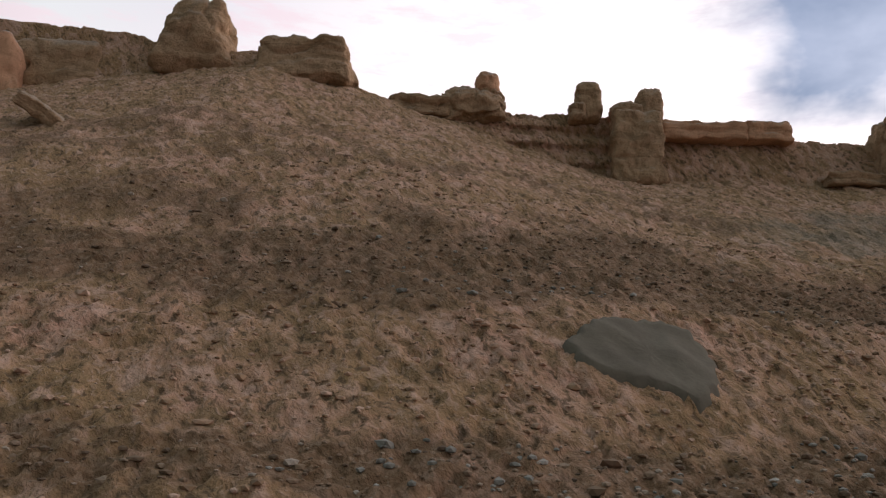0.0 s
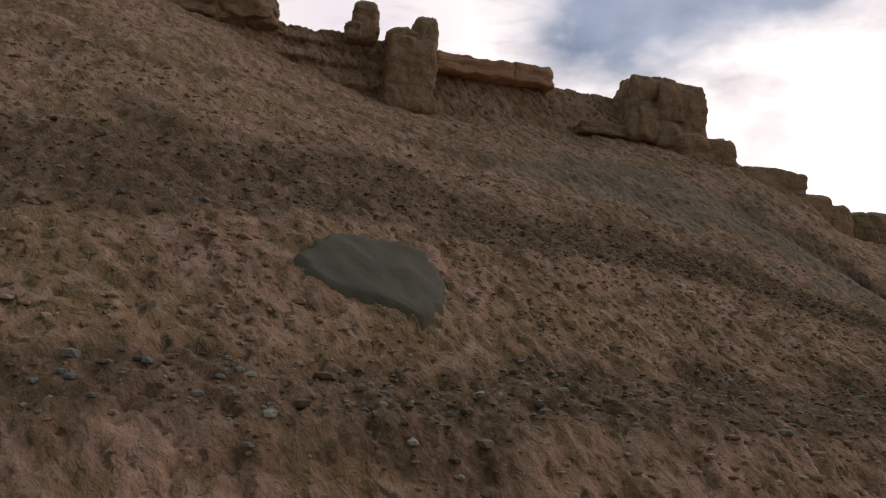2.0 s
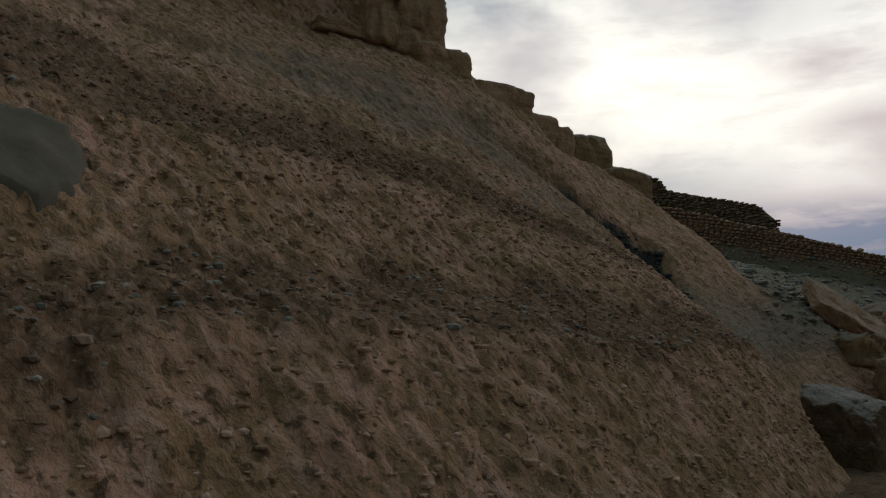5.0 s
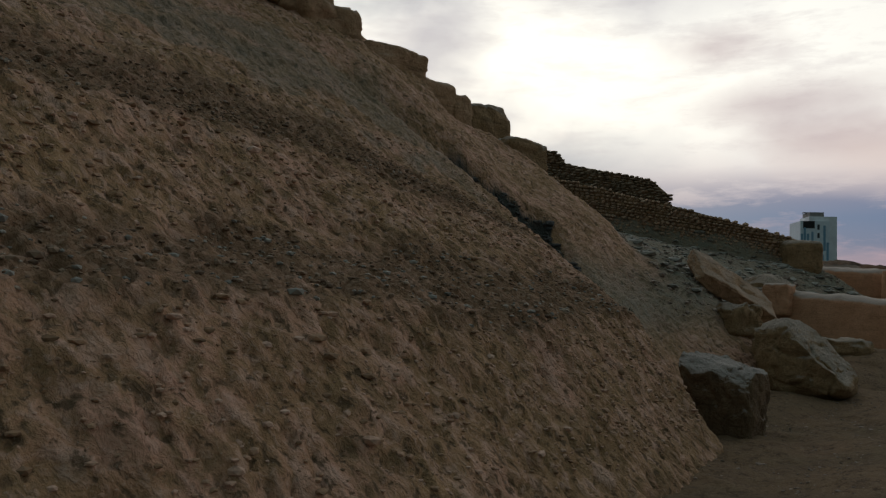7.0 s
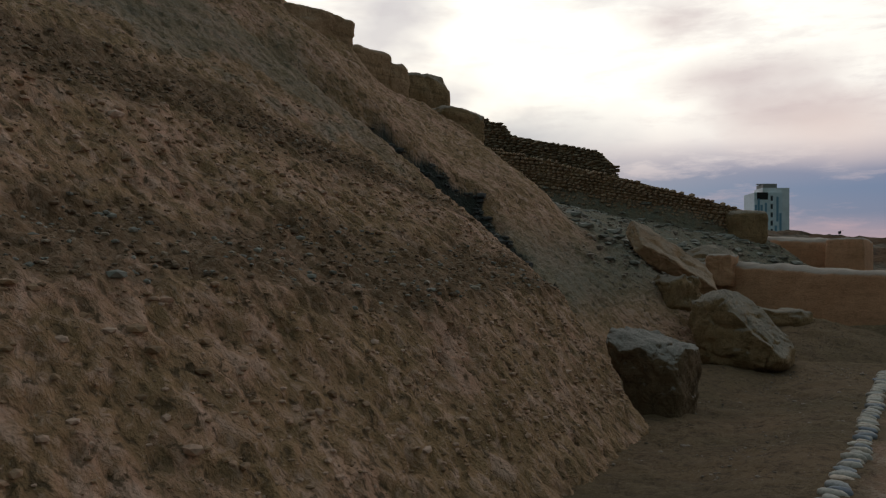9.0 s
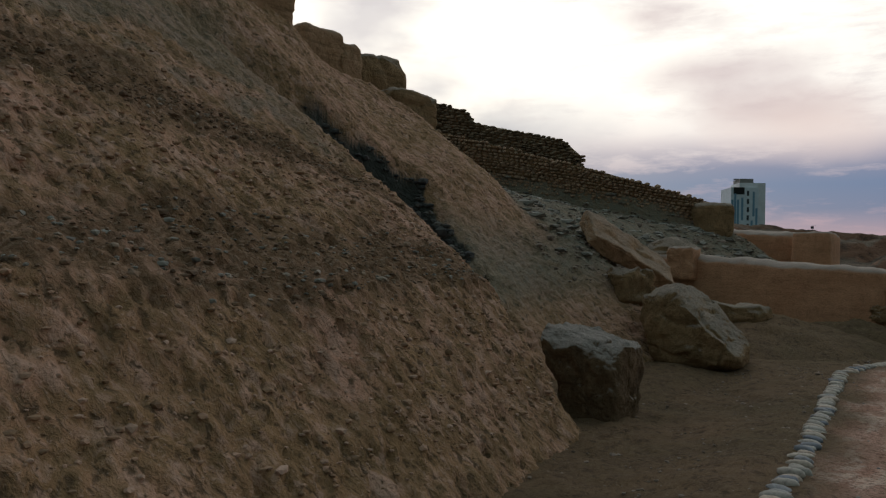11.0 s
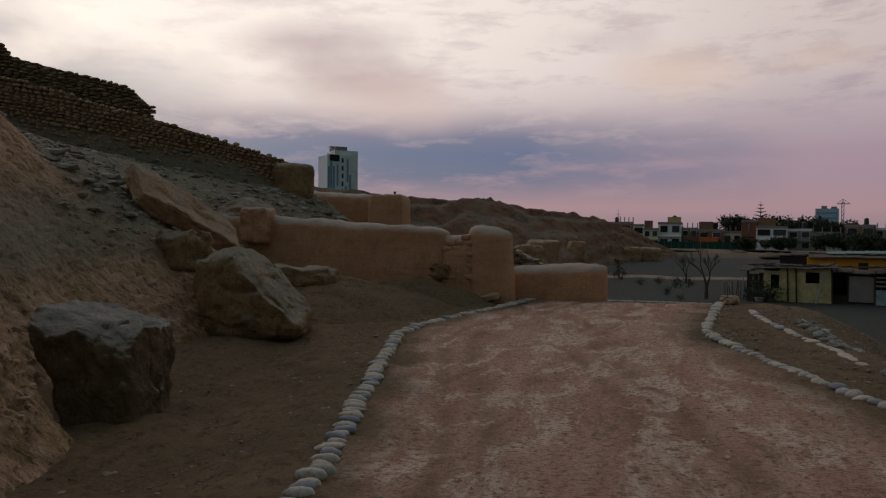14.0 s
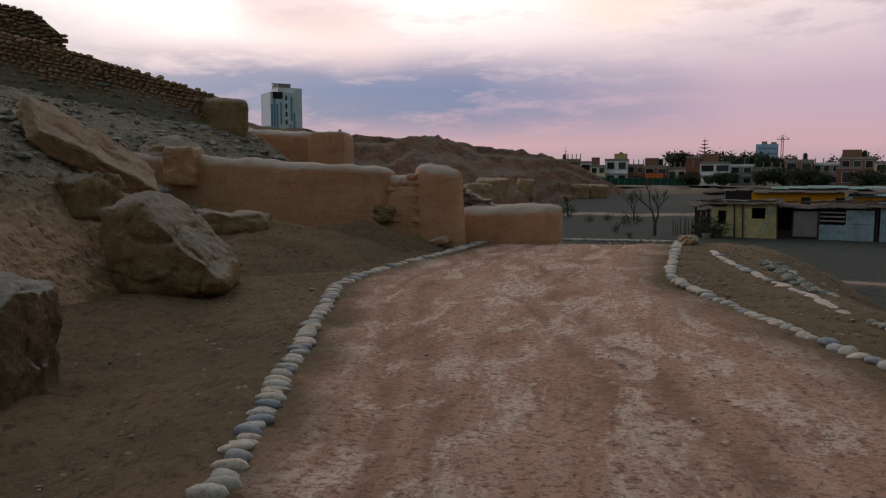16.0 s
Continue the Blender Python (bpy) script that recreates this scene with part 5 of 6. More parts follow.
def build_tower():
    b0, reach = 66.6, 400.0
    base = away(b0, reach, -4)
    root = thing("apartment_tower", base, "tall pale blue-white apartment tower beyond the mound", "tower", turn=-b0 + 18)
    part("wall", boxes((-7.6, 5.5, -8, 8, 0, 44)), BLUE_WALL, root)
    part("core", boxes((-3, 9.5, -6, 7, 0, 46.5)), TOWER_WHITE, root, "white stair core")
    part("roof_deck", boxes((-2.5, 4, -5, 5, 46.5, 48.6), (-4, 2, -1, 1, 48.6, 49.0)), GREY, root)
    # no opening is cut: a black box paints the roof terrace's shade
    part("roof_void", boxes((-6.4, -1.2, -8.1, 2, 40.6, 44.05)), DARK, root, "solid black box painting the shade of an open roof terrace")
    for x, z0, z1 in ((-5.6, 23, 41), (-7.1, 13, 24), (-3.2, 14, 25), (-5.0, 2, 12), (2.4, 14, 28), (3.9, 2, 12), (-1.4, 3, 9), (-6.3, 6, 21), (-4.2, 26, 38), (-2.2, 28, 39), (3.2, 30, 42), (4.6, 16, 34), (-6.9, 27, 38), (1.9, 2, 10)):
        w = part("window", boxes((x - 0.5, x + 0.5, -8.12, -7.9, z0, z1)), BLUE_GLASS, root)
    for z in range(4, 42, 4):
        part("window", boxes((0.0, 1.0, -8.14, -7.9, z, z + 2.4)), GLASS, root)
        part("window", boxes((9.45, 9.62, -4, -2.6, z, z + 1.8)), GLASS, root)
        part("window", boxes((9.45, 9.62, 2.0, 3.4, z + 1, z + 2.8)), GLASS, root)
    part("mast", boxes((7.5, 10, -3, 3, 44.4, 44.8)), METAL, root)


build_tower()

# ---- the row of houses


def house(left, right, top, wall, storeys, label, reach=205.0, windows=2, extra="", ground_px=28, glass_wide=0.62, setback=0.0):
    """A house between two bearings; top: height of its parapet in metres."""
    mid = (left + right) / 2
    reach += setback
    w = reach * radians(right - left) * 1.02
    root = thing("house", away(mid, reach, FIELD), label, "house", "houses beyond the field", turn=-mid)
    part("wall", boxes((-w / 2, w / 2, 0, 9, 0, top)), wall, root)
    part("parapet", boxes((-w / 2 - 0.1, w / 2 + 0.1, -0.12, 0.12, top - 0.25, top + 0.35)), GREY if wall is not GREY else WHITE, root)
    fl = top / storeys
    for s in range(storeys):
        step = w / windows
        for k in range(windows):
            cx = -w / 2 + step * (k + 0.5)
            ww, wh = step * glass_wide, fl * 0.5
            z = s * fl + fl * 0.32
            win = part("window", boxes((cx - ww / 2 - 0.08, cx + ww / 2 + 0.08, -0.10, 0.05, z - 0.08, z + wh + 0.08)), WHITE, root)
            part("pane", boxes((cx - ww / 2, cx + ww / 2, -0.16, -0.11, z, z + wh)), DARK if (s + k) % 2 else GLASS, win)
        if s:
            part("slab", boxes((-w / 2, w / 2, -0.7, 0.0, s * fl - 0.12, s * fl + 0.08)), wall, root)
    if "tank" in extra:
        bm = bmesh.new()
        tube(bm, (w * 0.2, 3, top + 0.5), (w * 0.2, 3, top + 1.9), 0.6, 0.55, 12)
        tube(bm, (w * 0.2, 3, top + 1.9), (w * 0.2, 3, top + 2.15), 0.55, 0.2, 12)
        part("water_tank", bm, TANK, root, "black plastic water tank")
        part("tank_stand", boxes((w * 0.2 - 0.7, w * 0.2 + 0.7, 2.3, 3.7, top, top + 0.5)), BROWN, root)
    if "room" in extra:
        part("roof_room", boxes((-w * 0.45, w * 0.12, 1.5, 7, top, top + 2.3)), BROWN, root, "unfinished brick room on the roof")
    if "yellow" in extra:
        part("roof_room", boxes((-w * 0.1, w * 0.48, 1.0, 7, top, top + 1.7)), YELLOW, root, "yellow room on the roof")
    if "posts" in extra:
        for k in range(4):
            part("post", boxes((-w * 0.45 + k * w * 0.3, -w * 0.45 + k * w * 0.3 + 0.25, 0.5, 0.75, top, top + 1.6)), GREY, root)
    if "awning" in extra:
        part("awning", boxes((-w * 0.42, w * 0.3, -1.2, 0, 1.6, 3.2)), ORANGE, root, "orange shop front")
    if "stair" in extra:
        bm = bmesh.new()
        v = [bm.verts.new(c) for c in ((-w * 0.5, -0.5, 0), (-w * 0.25, -0.5, 0), (-w * 0.5, -0.5, top * 0.62), (-w * 0.5, 0, 0), (-w * 0.25, 0, 0), (-w * 0.5, 0, top * 0.62))]
        for f in ((0, 1, 2), (3, 5, 4), (0, 3, 4, 1), (1, 4, 5, 2), (0, 2, 5, 3)):
            bm.faces.new([v[i] for i in f])
        part("stair_wall", bm, WHITE, root)
    return root


house(85.0, 86.9, 5.6, BROWN, 2, "low brown brick house half hidden by the mound", 225, 2, "posts")
house(86.9, 88.0, 6.6, BRICK, 2, "small dark brick house with a roof mast", 222, 2, "tank")
house(87.85, 88.85, 6.9, BROWN, 2, "bare brown brick house with roof posts", 210, 1, "posts")
house(88.85, 89.6, 6.2, CREAM, 2, "narrow cream house with dark open balconies", 204, 1, "", glass_wide=0.8)
house(89.6, 90.65, 5.2, CREAM, 2, "low cream house with small windows", 203, 2, "room")
house(90.65, 92.25, 6.8, WHITE, 2, "white two-storey house with a yellow roof room", 205, 2, "tank yellow")
house(92.25, 93.4, 5.4, BROWN, 2, "brown unfinished house beside a white one", 206, 2, "posts")
house(93.4, 95.1, 5.0, BRICK, 2, "brick house with an orange shop front", 204, 2, "room awning tank")
house(95.1, 96.35, 4.6, CREAM, 1, "low cream house with a lit porch", 206, 2, "posts")
house(96.35, 97.3, 7.4, BRICK, 2, "tall windowless red brick house wall", 203, 1, "", glass_wide=0.05)
house(97.3, 99.3, 5.9, WHITE, 2, "white modern house with wide dark windows", 202, 2, "stair room", glass_wide=0.8)
house(99.3, 100.8, 5.3, GREY, 2, "grey house with a shaded upper floor", 206, 2, "tank")
house(100.8, 102.6, 4.6, CREAM, 1, "low cream house behind dark trees", 212, 3, "posts")
house(102.8, 104.6, 6.6, BROWN, 2, "brown brick house with roof tanks", 225, 2, "tank")
house(104.6, 106.2, 5.8, GREY, 2, "wide grey house with a flat roof", 228, 3, "posts")
house(106.0, 107.4, 4.6, BRICK, 1, "maroon house front with a white frame", 190, 1, "", glass_wide=0.5)
house(106.2, 108.2, 7.2, BROWN, 2, "brown brick house with a tall tank", 226, 3, "tank room")
house(108.2, 110.6, 6.0, CREAM, 2, "yellowish house at the end of the row", 215, 3, "tank")
house(110.6, 113.0, 6.5, BRICK, 2, "brick house at the row's far end", 215, 3, "posts")
blue = thing("office_block", away(101.65, 480, -5), "distant pale blue office block above the roofs", "office block", turn=-101.65)
part("wall", boxes((-6.0, 6.0, 0, 10, 0, 21)), OFFICE_BLUE, blue)
for z in range(3, 20, 3):
    part("window", boxes((-5.4, 5.4, -0.15, 0.05, z, z + 0.9)), BLUE_GLASS, blue)
part("roof_plant", boxes((-3, 0, 2, 6, 21, 22.6), (2, 5, 2, 6, 21, 22.2)), GREY, blue)
# tower crane
crane = thing("tower_crane", away(102.6, 420, -4), "thin steel tower crane far behind the roofs", "crane", turn=-102.6)
bm = bmesh.new()
for sx, sy in ((-0.5, -0.5), (0.5, -0.5), (0.5, 0.5), (-0.5, 0.5)):
    tube(bm, (sx, sy, 0), (sx, sy, 21.5), 0.16, 0.16, 4)
for z in range(0, 20, 2):
    tube(bm, (-0.5, -0.5, z), (0.5, -0.5, z + 2), 0.1, 0.1, 4)
part("mast", bm, METAL, crane)
bm = bmesh.new()
tube(bm, (-2.6, 0, 20.5), (3.2, 0, 20.5), 0.22, 0.18, 4)
tube(bm, (0, 0, 22.8), (3.2, 0, 20.6), 0.08, 0.08, 4)
tube(bm, (0, 0, 22.8), (-2.6, 0, 20.6), 0.08, 0.08, 4)
tube(bm, (0, 0, 20.5), (0, 0, 22.8), 0.25, 0.1, 4)
part("jib", bm, METAL, crane)
# radio mast
mast = thing("antenna_mast", away(87.75, 222, FIELD + 6.4), "slender lattice antenna on a brick house", "antenna", turn=-87.75)
bm = bmesh.new()
tube(bm, (0, 2, 0), (0, 2, 4.6), 0.12, 0.06, 6)
for z in (1.6, 2.4, 3.2):
    tube(bm, (-0.7, 2, z), (0.7, 2, z), 0.05, 0.05, 4)
part("pole", bm, METAL, mast)
# green net fence
fence = thing("net_fence", (0, 0, 0), "long dark green net fence before the houses", "fence")
for i in range(16):
    b = 88.6 + i * 0.5
    p, q = Vector(away(b, 196, FIELD)), Vector(away(b + 0.5, 196, FIELD))
    bm = bmesh.new()
    tube(bm, p, p + Vector((0, 0, 2.3)), 0.06, 0.06, 6)
    part("post", bm, METAL, fence)
    bm = bmesh.new()
    n = 8
    rows = []
    for k in range(n + 1):
        c = p.lerp(q, k / n)
        sagz = 0.12 * math.sin(k * 1.3 + i)
        for off in (-0.03, 0.03):
            rows.append((bm.verts.new(c + Vector((off, 0, 0.0))), bm.verts.new(c + Vector((off + 0.05 * math.sin(k), 0, 2.2 + sagz)))))
    for k in range(n):
        for side in (0, 1):
            a, b2 = rows[2 * k + side], rows[2 * k + 2 + side]
            bm.faces.new((a[0], b2[0], b2[1], a[1]))
        a, b2, c2, d2 = rows[2 * k], rows[2 * k + 2], rows[2 * k + 3], rows[2 * k + 1]
        bm.faces.new((a[1], b2[1], c2[1], d2[1]))
    part("net_panel", bm, NET, fence)

# ---- trees


def leafy_tree(bearing, reach, height, spread, seed, label, z=FIELD, group="dark trees among the houses"):
    r = np.random.default_rng(seed)
    root = thing("tree", away(bearing, reach, z), label, "tree", group)
    bm = bmesh.new()
    tube(bm, (0, 0, 0), (0, 0, height * 0.5), spread * 0.06, spread * 0.035, 8)
    for k in range(5):
        a = k * 1.3
        tube(bm, (0, 0, height * 0.4), (math.cos(a) * spread * 0.35, math.sin(a) * spread * 0.35, height * 0.72), spread * 0.03, spread * 0.012, 6)
    part("trunk", bm, BARK, root)
    verts, faces = [], []
    centres = np.stack([r.normal(0, spread * 0.24, 44), r.normal(0, spread * 0.24, 44), height * r.uniform(0.38, 0.84, 44)], 1)
    for c in centres:
        for _ in range(90):
            p = c + r.normal(0, spread * 0.08, 3)
            s = spread * r.uniform(0.016, 0.036)
            a = r.normal(0, 1, (3, 3)) * s
            k = len(verts)
            verts += [p + a[0], p + a[1], p + a[2], p - a[0] * 0.8]
            faces += [(k, k + 1, k + 2), (k + 1, k + 3, k + 2)]
    ob = joined("crown", verts, faces, LEAF)
    ob.parent = root
    return root


for i, (b, r_, h, w) in enumerate(((96.0, 240, 9.8, 9), (97.6, 245, 10.0, 9), (99.4, 240, 9.4, 10), (101.2, 240, 9.0, 10), (102.6, 238, 8.4, 8), (104.0, 176, 4.4, 6), (105.0, 180, 3.6, 4.5), (108.0, 172, 4.2, 5),
                                   (98.9, 186, 3.6, 5), (96.6, 188, 3.2, 4.5), (107.2, 245, 8.6, 9), (110.5, 180, 5.5, 8), (101.6, 190, 4.4, 5), (102.9, 192, 4.6, 6))):
    leafy_tree(b, r_, h, w, 100 + i, "dense dark green tree standing among the houses")


def norfolk_pine(bearing, reach, height):
    root = thing("conifer", away(bearing, reach), "tall tiered conifer above the roofs", "tree", turn=0)
    bm = bmesh.new()
    tube(bm, (0, 0, 0), (0, 0, height), 0.28, 0.04, 8)
    part("trunk", bm, BARK, root)
    tiers = 7
    for k in range(tiers):
        z = height * (0.45 + 0.53 * k / tiers)
        span = 2.6 * (1 - k / tiers) + 0.4
        bm = bmesh.new()
        for j in range(8):
            a = j * math.tau / 8 + k
            tube(bm, (0, 0, z), (math.cos(a) * span, math.sin(a) * span, z + 0.25 * span), 0.16, 0.05, 5)
        part("branch_tier", bm, LEAF, root)


norfolk_pine(97.55, 230, 13.6)


def bare_tree(bearing, reach, height, seed, label, spread=1.0, z=FIELD):
    """A leafless tree: forked limbs that thin out to twigs."""
    r = random.Random(seed)
    root = thing("bare_tree", away(bearing, reach, z), label, "tree", "leafless trees in the field")
    trunk, limbs = bmesh.new(), bmesh.new()

    def grow(p, d, length, rad, depth):
        q = p + d * length
        tube(trunk if depth > 4 else limbs, p, q, rad, rad * 0.74, 6 if depth > 2 else 4)
        if depth == 0:
            return
        for _ in range(2 if depth > 4 else r.choice((2, 3, 3))):
            side = Vector((r.uniform(-1, 1), r.uniform(-1, 1), r.uniform(-0.2, 0.9))) * (0.62 * spread)
            grow(q, (d + side).normalized(), length * r.uniform(0.66, 0.95), rad * 0.62, depth - 1)

    grow(Vector((0, 0, -0.1)), Vector((0.05, 0, 1)).normalized(), height * 0.25, height * 0.042, 6)
    part("trunk", trunk, BARK, root)
    part("limbs", limbs, BARK, root, "bare twisted limbs")
    return root


bare_tree(94.3, 52.5, 3.5, 5, "leafless twisted tree standing in the dark field")
bare_tree(92.8, 70, 2.4, 8, "small leafless tree beside the pale track", 0.8)
bare_tree(88.0, 72, 2.0, 12, "stunted leafless bush beside the pale track", 0.9)


def shrub(bearing, reach, size, seed):
    r = np.random.default_rng(seed)
    root = thing("shrub", away(bearing, reach), "low dark shrub in the bare field", "shrub", "shrubs in the field")
    verts, faces = [], []
    for _ in range(320):
        p = r.normal(0, size * 0.3, 3) * (1, 1, 0.8) + (0, 0, size * 0.5)
        p[2] = max(p[2], 0.02)
        a = r.normal(0, size * 0.05, (3, 3))
        k = len(verts)
        verts += [p + a[0], p + a[1], p + a[2]]
        faces += [(k, k + 1, k + 2)]
    ob = joined("leaves", verts, faces, LEAF)
    ob.parent = root
    bm = bmesh.new()
    tube(bm, (0, 0, -0.05), (0, 0, size * 0.6), 0.04, 0.02, 5)
    part("stem", bm, BARK, root)


for i, (b, r_, s) in enumerate(((88.0, 71, 1.3), (89.6, 64, 0.6), (92.2, 62, 0.9), (90.9, 66, 0.7), (91.5, 54, 0.6), (92.5, 50, 0.4), (93.0, 63, 0.8))):
    shrub(b, r_, s, 300 + i)

# ---- shacks in the field


def plank_wall(root, x0, x1, y, z0, z1, mat, rng_, width=0.35, gap=0.02, name="board"):
    x = x0
    while x < x1 - 0.02:
        w = min(width * rng_.uniform(0.8, 1.2), x1 - x)
        part(name, boxes((x, x + w - gap, y - 0.02 - rng_.uniform(0, 0.03), y + 0.02, z0, z1 + rng_.uniform(-0.06, 0.04))), mat, root)
        x += w


def sheet_roof(root, x0, x1, y0, y1, z0, z1, mat, rng_, count=6, name="roof_sheet"):
    """Loose overlapping sheets weighed down anyhow."""
    for k in range(count):
        a = x0 + (x1 - x0) * k / count - 0.1
        b = x0 + (x1 - x0) * (k + 1) / count + 0.15
        bm = bmesh.new()
        n = 8
        dz = rng_.uniform(-0.05, 0.08)
        top = [[bm.verts.new((a + (b - a) * i / n, y, (z0 if y == y0 else z1) + dz + 0.02 * (i % 2) + 0.03 * k % 0.05 + h)) for i in range(n + 1)] for y in (y0, y1) for h in (0, 0.03)]
        for i in range(n):
            bm.faces.new((top[0][i], top[0][i + 1], top[2][i + 1], top[2][i]))
            bm.faces.new((top[1][i], top[3][i], top[3][i + 1], top[1][i + 1]))
            bm.faces.new((top[0][i], top[1][i], top[1][i + 1], top[0][i + 1]))
        part(name, bm, mat, root)


def build_shacks():
    r = random.Random(4)
    # yellow matting hut
    b = 100.25
    root = thing("shack", away(b, 52.5), "faded yellow matting hut with a dark square window", "hut", "field shacks", turn=-b)
    part("wall", boxes((-1.9, -1.5, 0, 0.12, 0, 2.0), (-1.5, -1.0, 0, 0.12, 0, 0.85), (-1.5, -1.0, 0, 0.12, 1.75, 2.0), (-1.0, 0.55, 0, 0.12, 0, 2.15), (0.55, 1.35, 0, 0.12, 0, 1.25), (0.55, 1.35, 0, 0.12, 1.95, 2.15), (1.35, 2.05, 0, 0.12, 0, 2.2)), MAT_YELLOW, root)
    part("side_wall", boxes((1.95, 2.07, 0.12, 3.2, 0, 2.1)), MAT_YELLOW, root)
    part("back_wall", boxes((-1.9, 1.95, 3.1, 3.2, 0, 2.1)), WOOD, root)
    part("side_wall", boxes((-1.9, -1.8, 0.12, 3.1, 0, 2.0)), WOOD, root)
    part("floor", boxes((-1.8, 1.95, 0.12, 3.1, 0, 0.04)), DARK, root)
    for x in (-0.45, 0.05, 2.1):
        bm = bmesh.new()
        tube(bm, (x, -0.1, 0), (x - 0.08, -0.06, 2.25), 0.06, 0.045, 6)
        part("post", bm, WOOD, root)
    bm = bmesh.new()
    tube(bm, (1.15, -0.45, 0), (1.75, -0.08, 2.1), 0.06, 0.05, 6)
    part("prop", bm, TIN, root, "pale leaning prop")
    sheet_roof(root, -2.4, 2.3, -0.35, 3.4, 2.15, 2.3, WOOD, r, 7)
    # dark lean-to
    b = 98.1
    root = thing("shack", away(b, 53.5), "dark lean-to shack heaped with branches", "hut", "field shacks", turn=-b)
    plank_wall(root, -1.0, 1.1, 0, 0, 1.75, WOOD, r)
    part("side_wall", boxes((-1.0, -0.9, 0.02, 2.6, 0, 1.9)), WOOD, root)
    part("side_wall", boxes((1.0, 1.1, 0.02, 2.6, 0, 1.9)), WOOD, root)
    sheet_roof(root, -1.3, 1.4, -0.3, 2.8, 1.95, 2.15, WOOD, r, 4)
    # open dark stalls
    b = 103.55
    root = thing("shack", away(b, 53.5), "open dark timber stall with a grey door panel", "hut", "field shacks", turn=-b)
    part("back_wall", boxes((-1.6, 1.7, 2.2, 2.3, 0, 1.9)), DARK, root)
    part("door_panel", boxes((-0.05, 1.35, 0, 0.08, 0.1, 1.75)), GREY, root, "grey weathered door panel")
    for x in (-1.55, -0.1, 1.4, 1.7):
        bm = bmesh.new()
        tube(bm, (x, -0.05, 0), (x + 0.04, 0, 2.05), 0.06, 0.05, 6)
        part("post", bm, WOOD, root)
    plank_wall(root, -1.6, -0.1, 0.05, 0, 0.5, WOOD, r)
    sheet_roof(root, -1.9, 1.9, -0.3, 2.5, 1.9, 2.05, WOOD, r, 6)
    # grey tin shack
    b = 107.3
    root = thing("shack", away(b, 53.0), "patched grey-blue tin shack with a barred opening", "hut", "field shacks", turn=-b)
    for x0, x1, z0, z1 in ((-2.0, -0.6, 0, 0.95), (-0.6, 1.0, 0, 1.02), (-0.55, 1.0, 1.04, 1.9), (1.3, 2.6, 0, 2.05), (2.6, 4.0, 0, 1.1), (2.6, 4.0, 1.12, 2.1)):
        bm = bmesh.new()
        n = int((x1 - x0) / 0.08)
        lo = [bm.verts.new((x0 + (x1 - x0) * i / n, -0.03 * (i % 2), z0)) for i in range(n + 1)]
        hi = [bm.verts.new((x0 + (x1 - x0) * i / n, -0.03 * (i % 2), z1)) for i in range(n + 1)]
        lo2 = [bm.verts.new(v.co + Vector((0, 0.04, 0))) for v in lo]
        hi2 = [bm.verts.new(v.co + Vector((0, 0.04, 0))) for v in hi]
        for i in range(n):
            bm.faces.new((lo[i], lo[i + 1], hi[i + 1], hi[i]))
            bm.faces.new((lo2[i], hi2[i], hi2[i + 1], lo2[i + 1]))
            bm.faces.new((hi[i], hi[i + 1], hi2[i + 1], hi2[i]))
        part("tin_sheet", bm, TIN, root)
    for z in (1.15, 1.42, 1.68):
        part("bar", boxes((-2.0, -0.6, -0.03, 0.03, z, z + 0.09)), GREY, root)
    part("back_wall", boxes((-2.0, 4.0, 2.2, 2.3, 0, 1.9)), DARK, root)
    for x in (-2.05, 1.15, 4.05):
        bm = bmesh.new()
        tube(bm, (x, 0.05, 0), (x, 0.05, 2.1), 0.06, 0.05, 6)
        part("post", bm, WOOD, root)
    sheet_roof(root, -2.3, 4.4, -0.3, 2.5, 1.98, 2.15, WOOD, r, 9)
    # orange-yellow building behind
    b = 104.1
    root = thing("yellow_shed", away(b, 69), "long low orange-yellow shed with a ragged roof", "shed", turn=-b)
    part("wall", boxes((-4.0, 3.0, 0, 3.5, 0, 2.45)), OCHRE, root)
    for x in (-0.2, 2.3):
        part("window", boxes((x, x + 0.7, -0.05, 0.04, 1.2, 2.1)), DARK, root)
    sheet_roof(root, -3.8, 5.0, -0.6, 3.8, 2.45, 2.65, WOOD, r, 7)
    sheet_roof(root, -2.5, 6.0, 2.0, 5.0, 2.75, 2.9, TEAL, r, 6, "teal_sheet")
    for x in (3.6, 4.3, 4.9):
        bm = bmesh.new()
        tube(bm, (x, 0, 0), (x, 0, 2.45), 0.07, 0.07, 6)
        part("post", bm, METAL, root)
    b = 108.9
    root = thing("yellow_shed", away(b, 69), "second orange-yellow shed with an arched opening", "shed", turn=-b)
    part("wall", boxes((-2.2, 3.5, 0, 3.5, 0, 2.2)), OCHRE, root)
    # black panel on the solid wall, painting the shade inside the opening
    part("doorway", boxes((-1.2, 1.4, -0.05, 0.05, 0.2, 1.9)), DARK, root)
    sheet_roof(root, -2.5, 3.8, -0.5, 3.8, 2.25, 2.4, TEAL, r, 5)
    b = 101.0
    root = thing("dark_shed", away(b, 71), "plain dark shed beside the yellow one", "shed", turn=-b)
    part("wall", boxes((-2.4, 0.2, 0, 3, 0, 2.5)), DARK, root)
    plank_wall(root, 0.2, 1.8, 0, 0, 2.2, WOOD, r)
    sheet_roof(root, -2.6, 2.0, -0.2, 3.2, 2.5, 2.6, WOOD, r, 4)
    # stick fence
    root = thing("stick_fence", away(96.8, 53.0), "dark fence of uneven sticks beside the shacks", "fence", turn=-96.8)
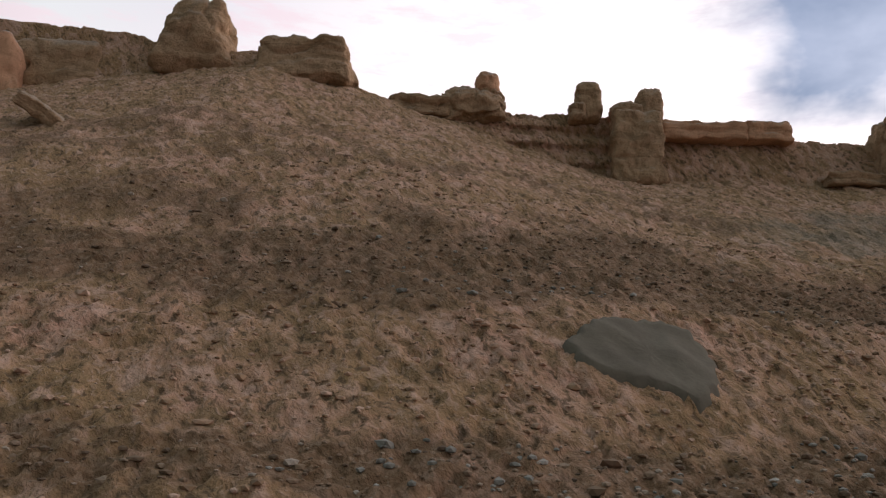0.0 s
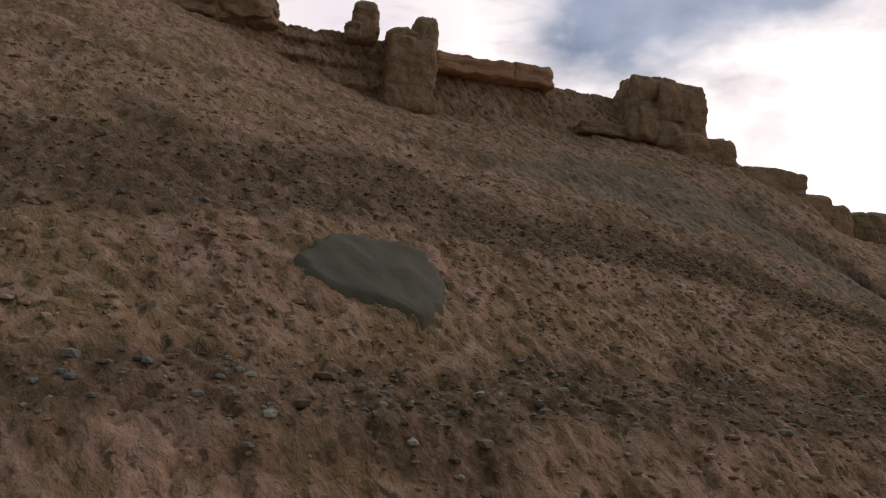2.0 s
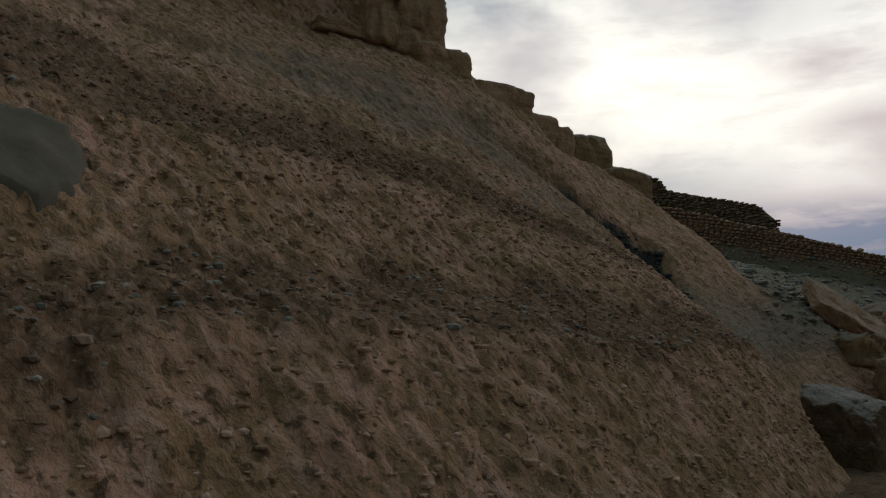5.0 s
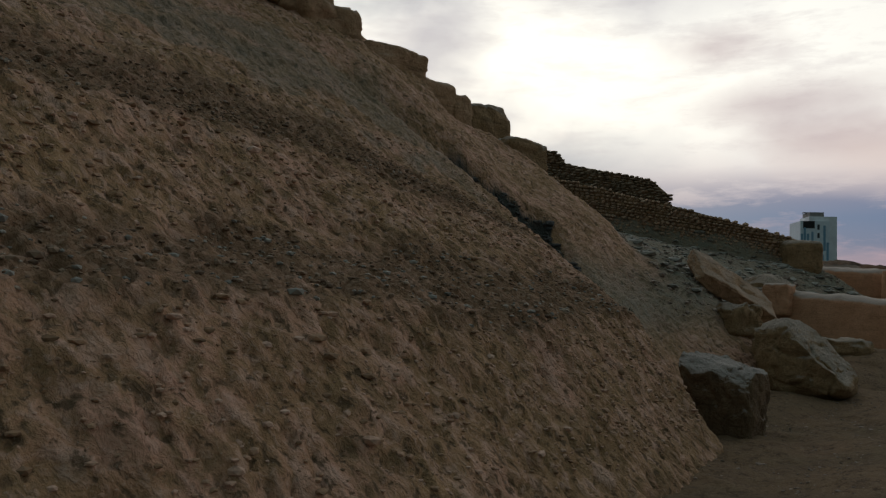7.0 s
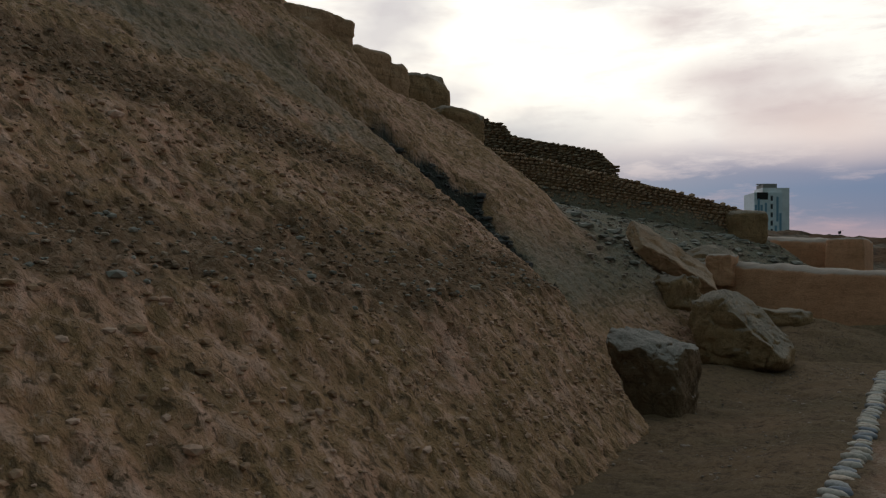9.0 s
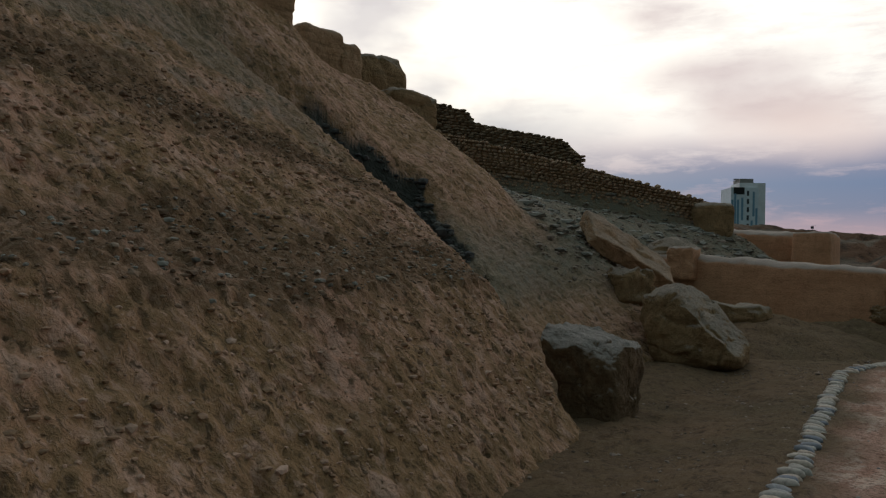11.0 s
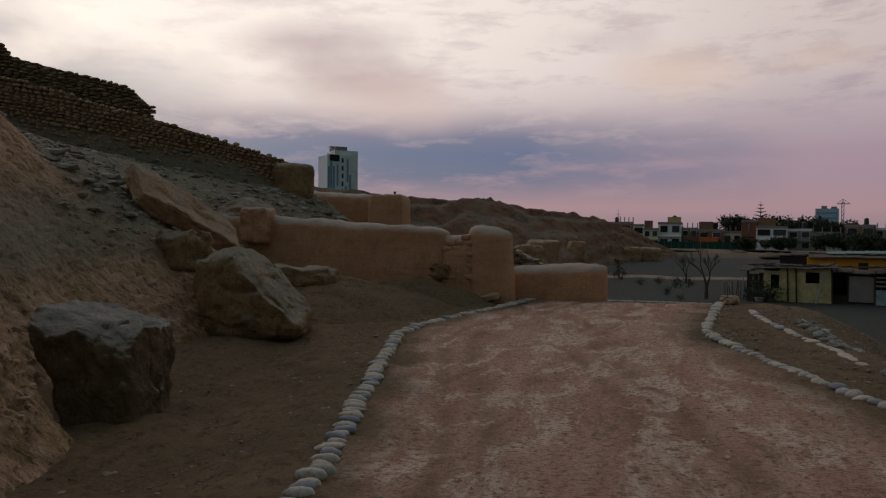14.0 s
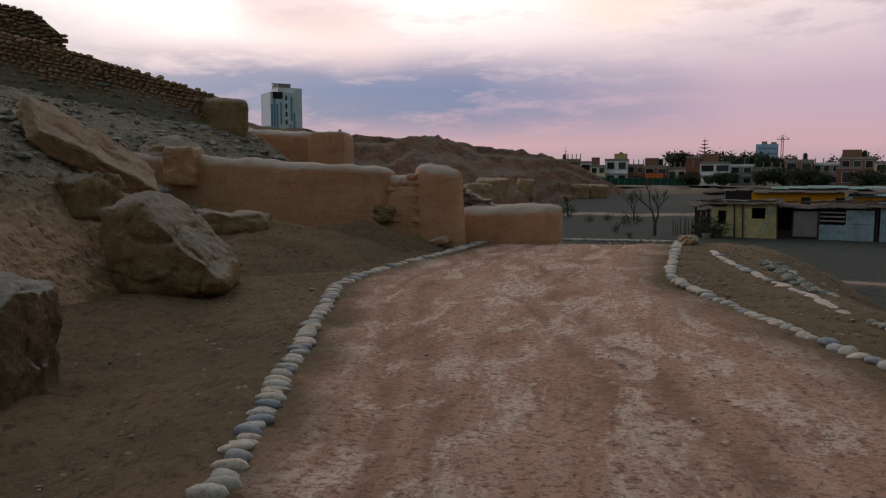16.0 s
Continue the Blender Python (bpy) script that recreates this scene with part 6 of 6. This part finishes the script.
    for k in range(16):
        x = -1.1 + k * 0.16
        bm = bmesh.new()
        tube(bm, (x, r.uniform(-0.1, 0.1), 0), (x + r.uniform(-0.12, 0.12), r.uniform(-0.1, 0.1), r.uniform(0.7, 1.7)), 0.035, 0.02, 5)
        part("stick", bm, WOOD, root)
    for k, (bb, rr) in enumerate(((97.6, 52.3), (98.6, 52.0))):
        shrub(bb, rr, 1.3, 500 + k)


build_shacks()

# floodlight on the far mound
lamp = thing("floodlight_pole", away(70.9, 96, 5.7), "small dark floodlight pole on the far mound", "lamp post", turn=-70.9)
bm = bmesh.new()
tube(bm, (0, 0, -0.6), (0, 0, 0.8), 0.03, 0.025, 6)
part("pole", bm, METAL, lamp)
part("lamp_head", boxes((-0.16, 0.16, -0.12, 0.08, 0.55, 0.85)), TANK, lamp)
part("arm", boxes((0.0, 0.4, -0.02, 0.02, 0.9, 0.93)), METAL, lamp)


# odds and ends on the shack roofs and in front of them
def clutter():
    r = random.Random(21)
    for k in range(16):
        b = r.uniform(97.6, 109.0)
        reach = r.uniform(53.3, 55.0)
        root = thing("roof_plank", away(b, reach, FIELD + 2.27 + r.uniform(0, 0.06)), "loose weathered plank lying on a shack roof", "plank", "planks on the shack roofs", turn=-b + r.uniform(-40, 40))
        part("board", boxes((-r.uniform(0.5, 1.3), r.uniform(0.5, 1.2), -0.07, 0.07, 0, 0.05)), WOOD if k % 3 else TIN, root)
    for k in range(26):
        b = r.uniform(97.4, 109.5)
        root = thing("roof_pole", away(b, r.uniform(52.9, 54.6), FIELD + 2.28), "crooked dark pole laid across a shack roof", "pole", "poles on the shack roofs", turn=-b + r.uniform(-75, 75))
        bm = bmesh.new()
        half = r.uniform(0.5, 1.4)
        tube(bm, (-half, 0, 0.03), (0, r.uniform(-0.1, 0.1), 0.08), 0.035, 0.04, 6)
        tube(bm, (0, 0, 0.08), (half, 0, 0.04 + r.uniform(0, 0.25)), 0.04, 0.025, 6)
        part("stick", bm, WOOD, root)
    for k in range(5):
        b = 97.4 + k * 0.28
        root = thing("crate", away(b, 52.2, FIELD), "battered dark crate before the lean-to", "crate", "crates by the lean-to", turn=-b + 20 * k)
        h = r.uniform(0.3, 0.6)
        part("side", boxes((-0.3, 0.3, -0.25, -0.22, 0, h)), WOOD, root)
        part("side", boxes((-0.3, 0.3, 0.22, 0.25, 0, h)), WOOD, root)
        part("side", boxes((-0.3, -0.27, -0.22, 0.22, 0, h)), WOOD, root)
        part("side", boxes((0.27, 0.3, -0.22, 0.22, 0, h)), WOOD, root)
        part("bottom", boxes((-0.27, 0.27, -0.22, 0.22, 0, 0.03)), WOOD, root)
    for k, (b, reach) in enumerate(((97.9, 51.8),)):
        root = thing("plastic_tub", away(b, reach, FIELD), "pale grey plastic tub on the ground", "tub")
        bm = bmesh.new()
        tube(bm, (0, 0, 0), (0, 0, 0.28), 0.24, 0.33, 14)
        part("body", bm, GREY, root)


clutter()
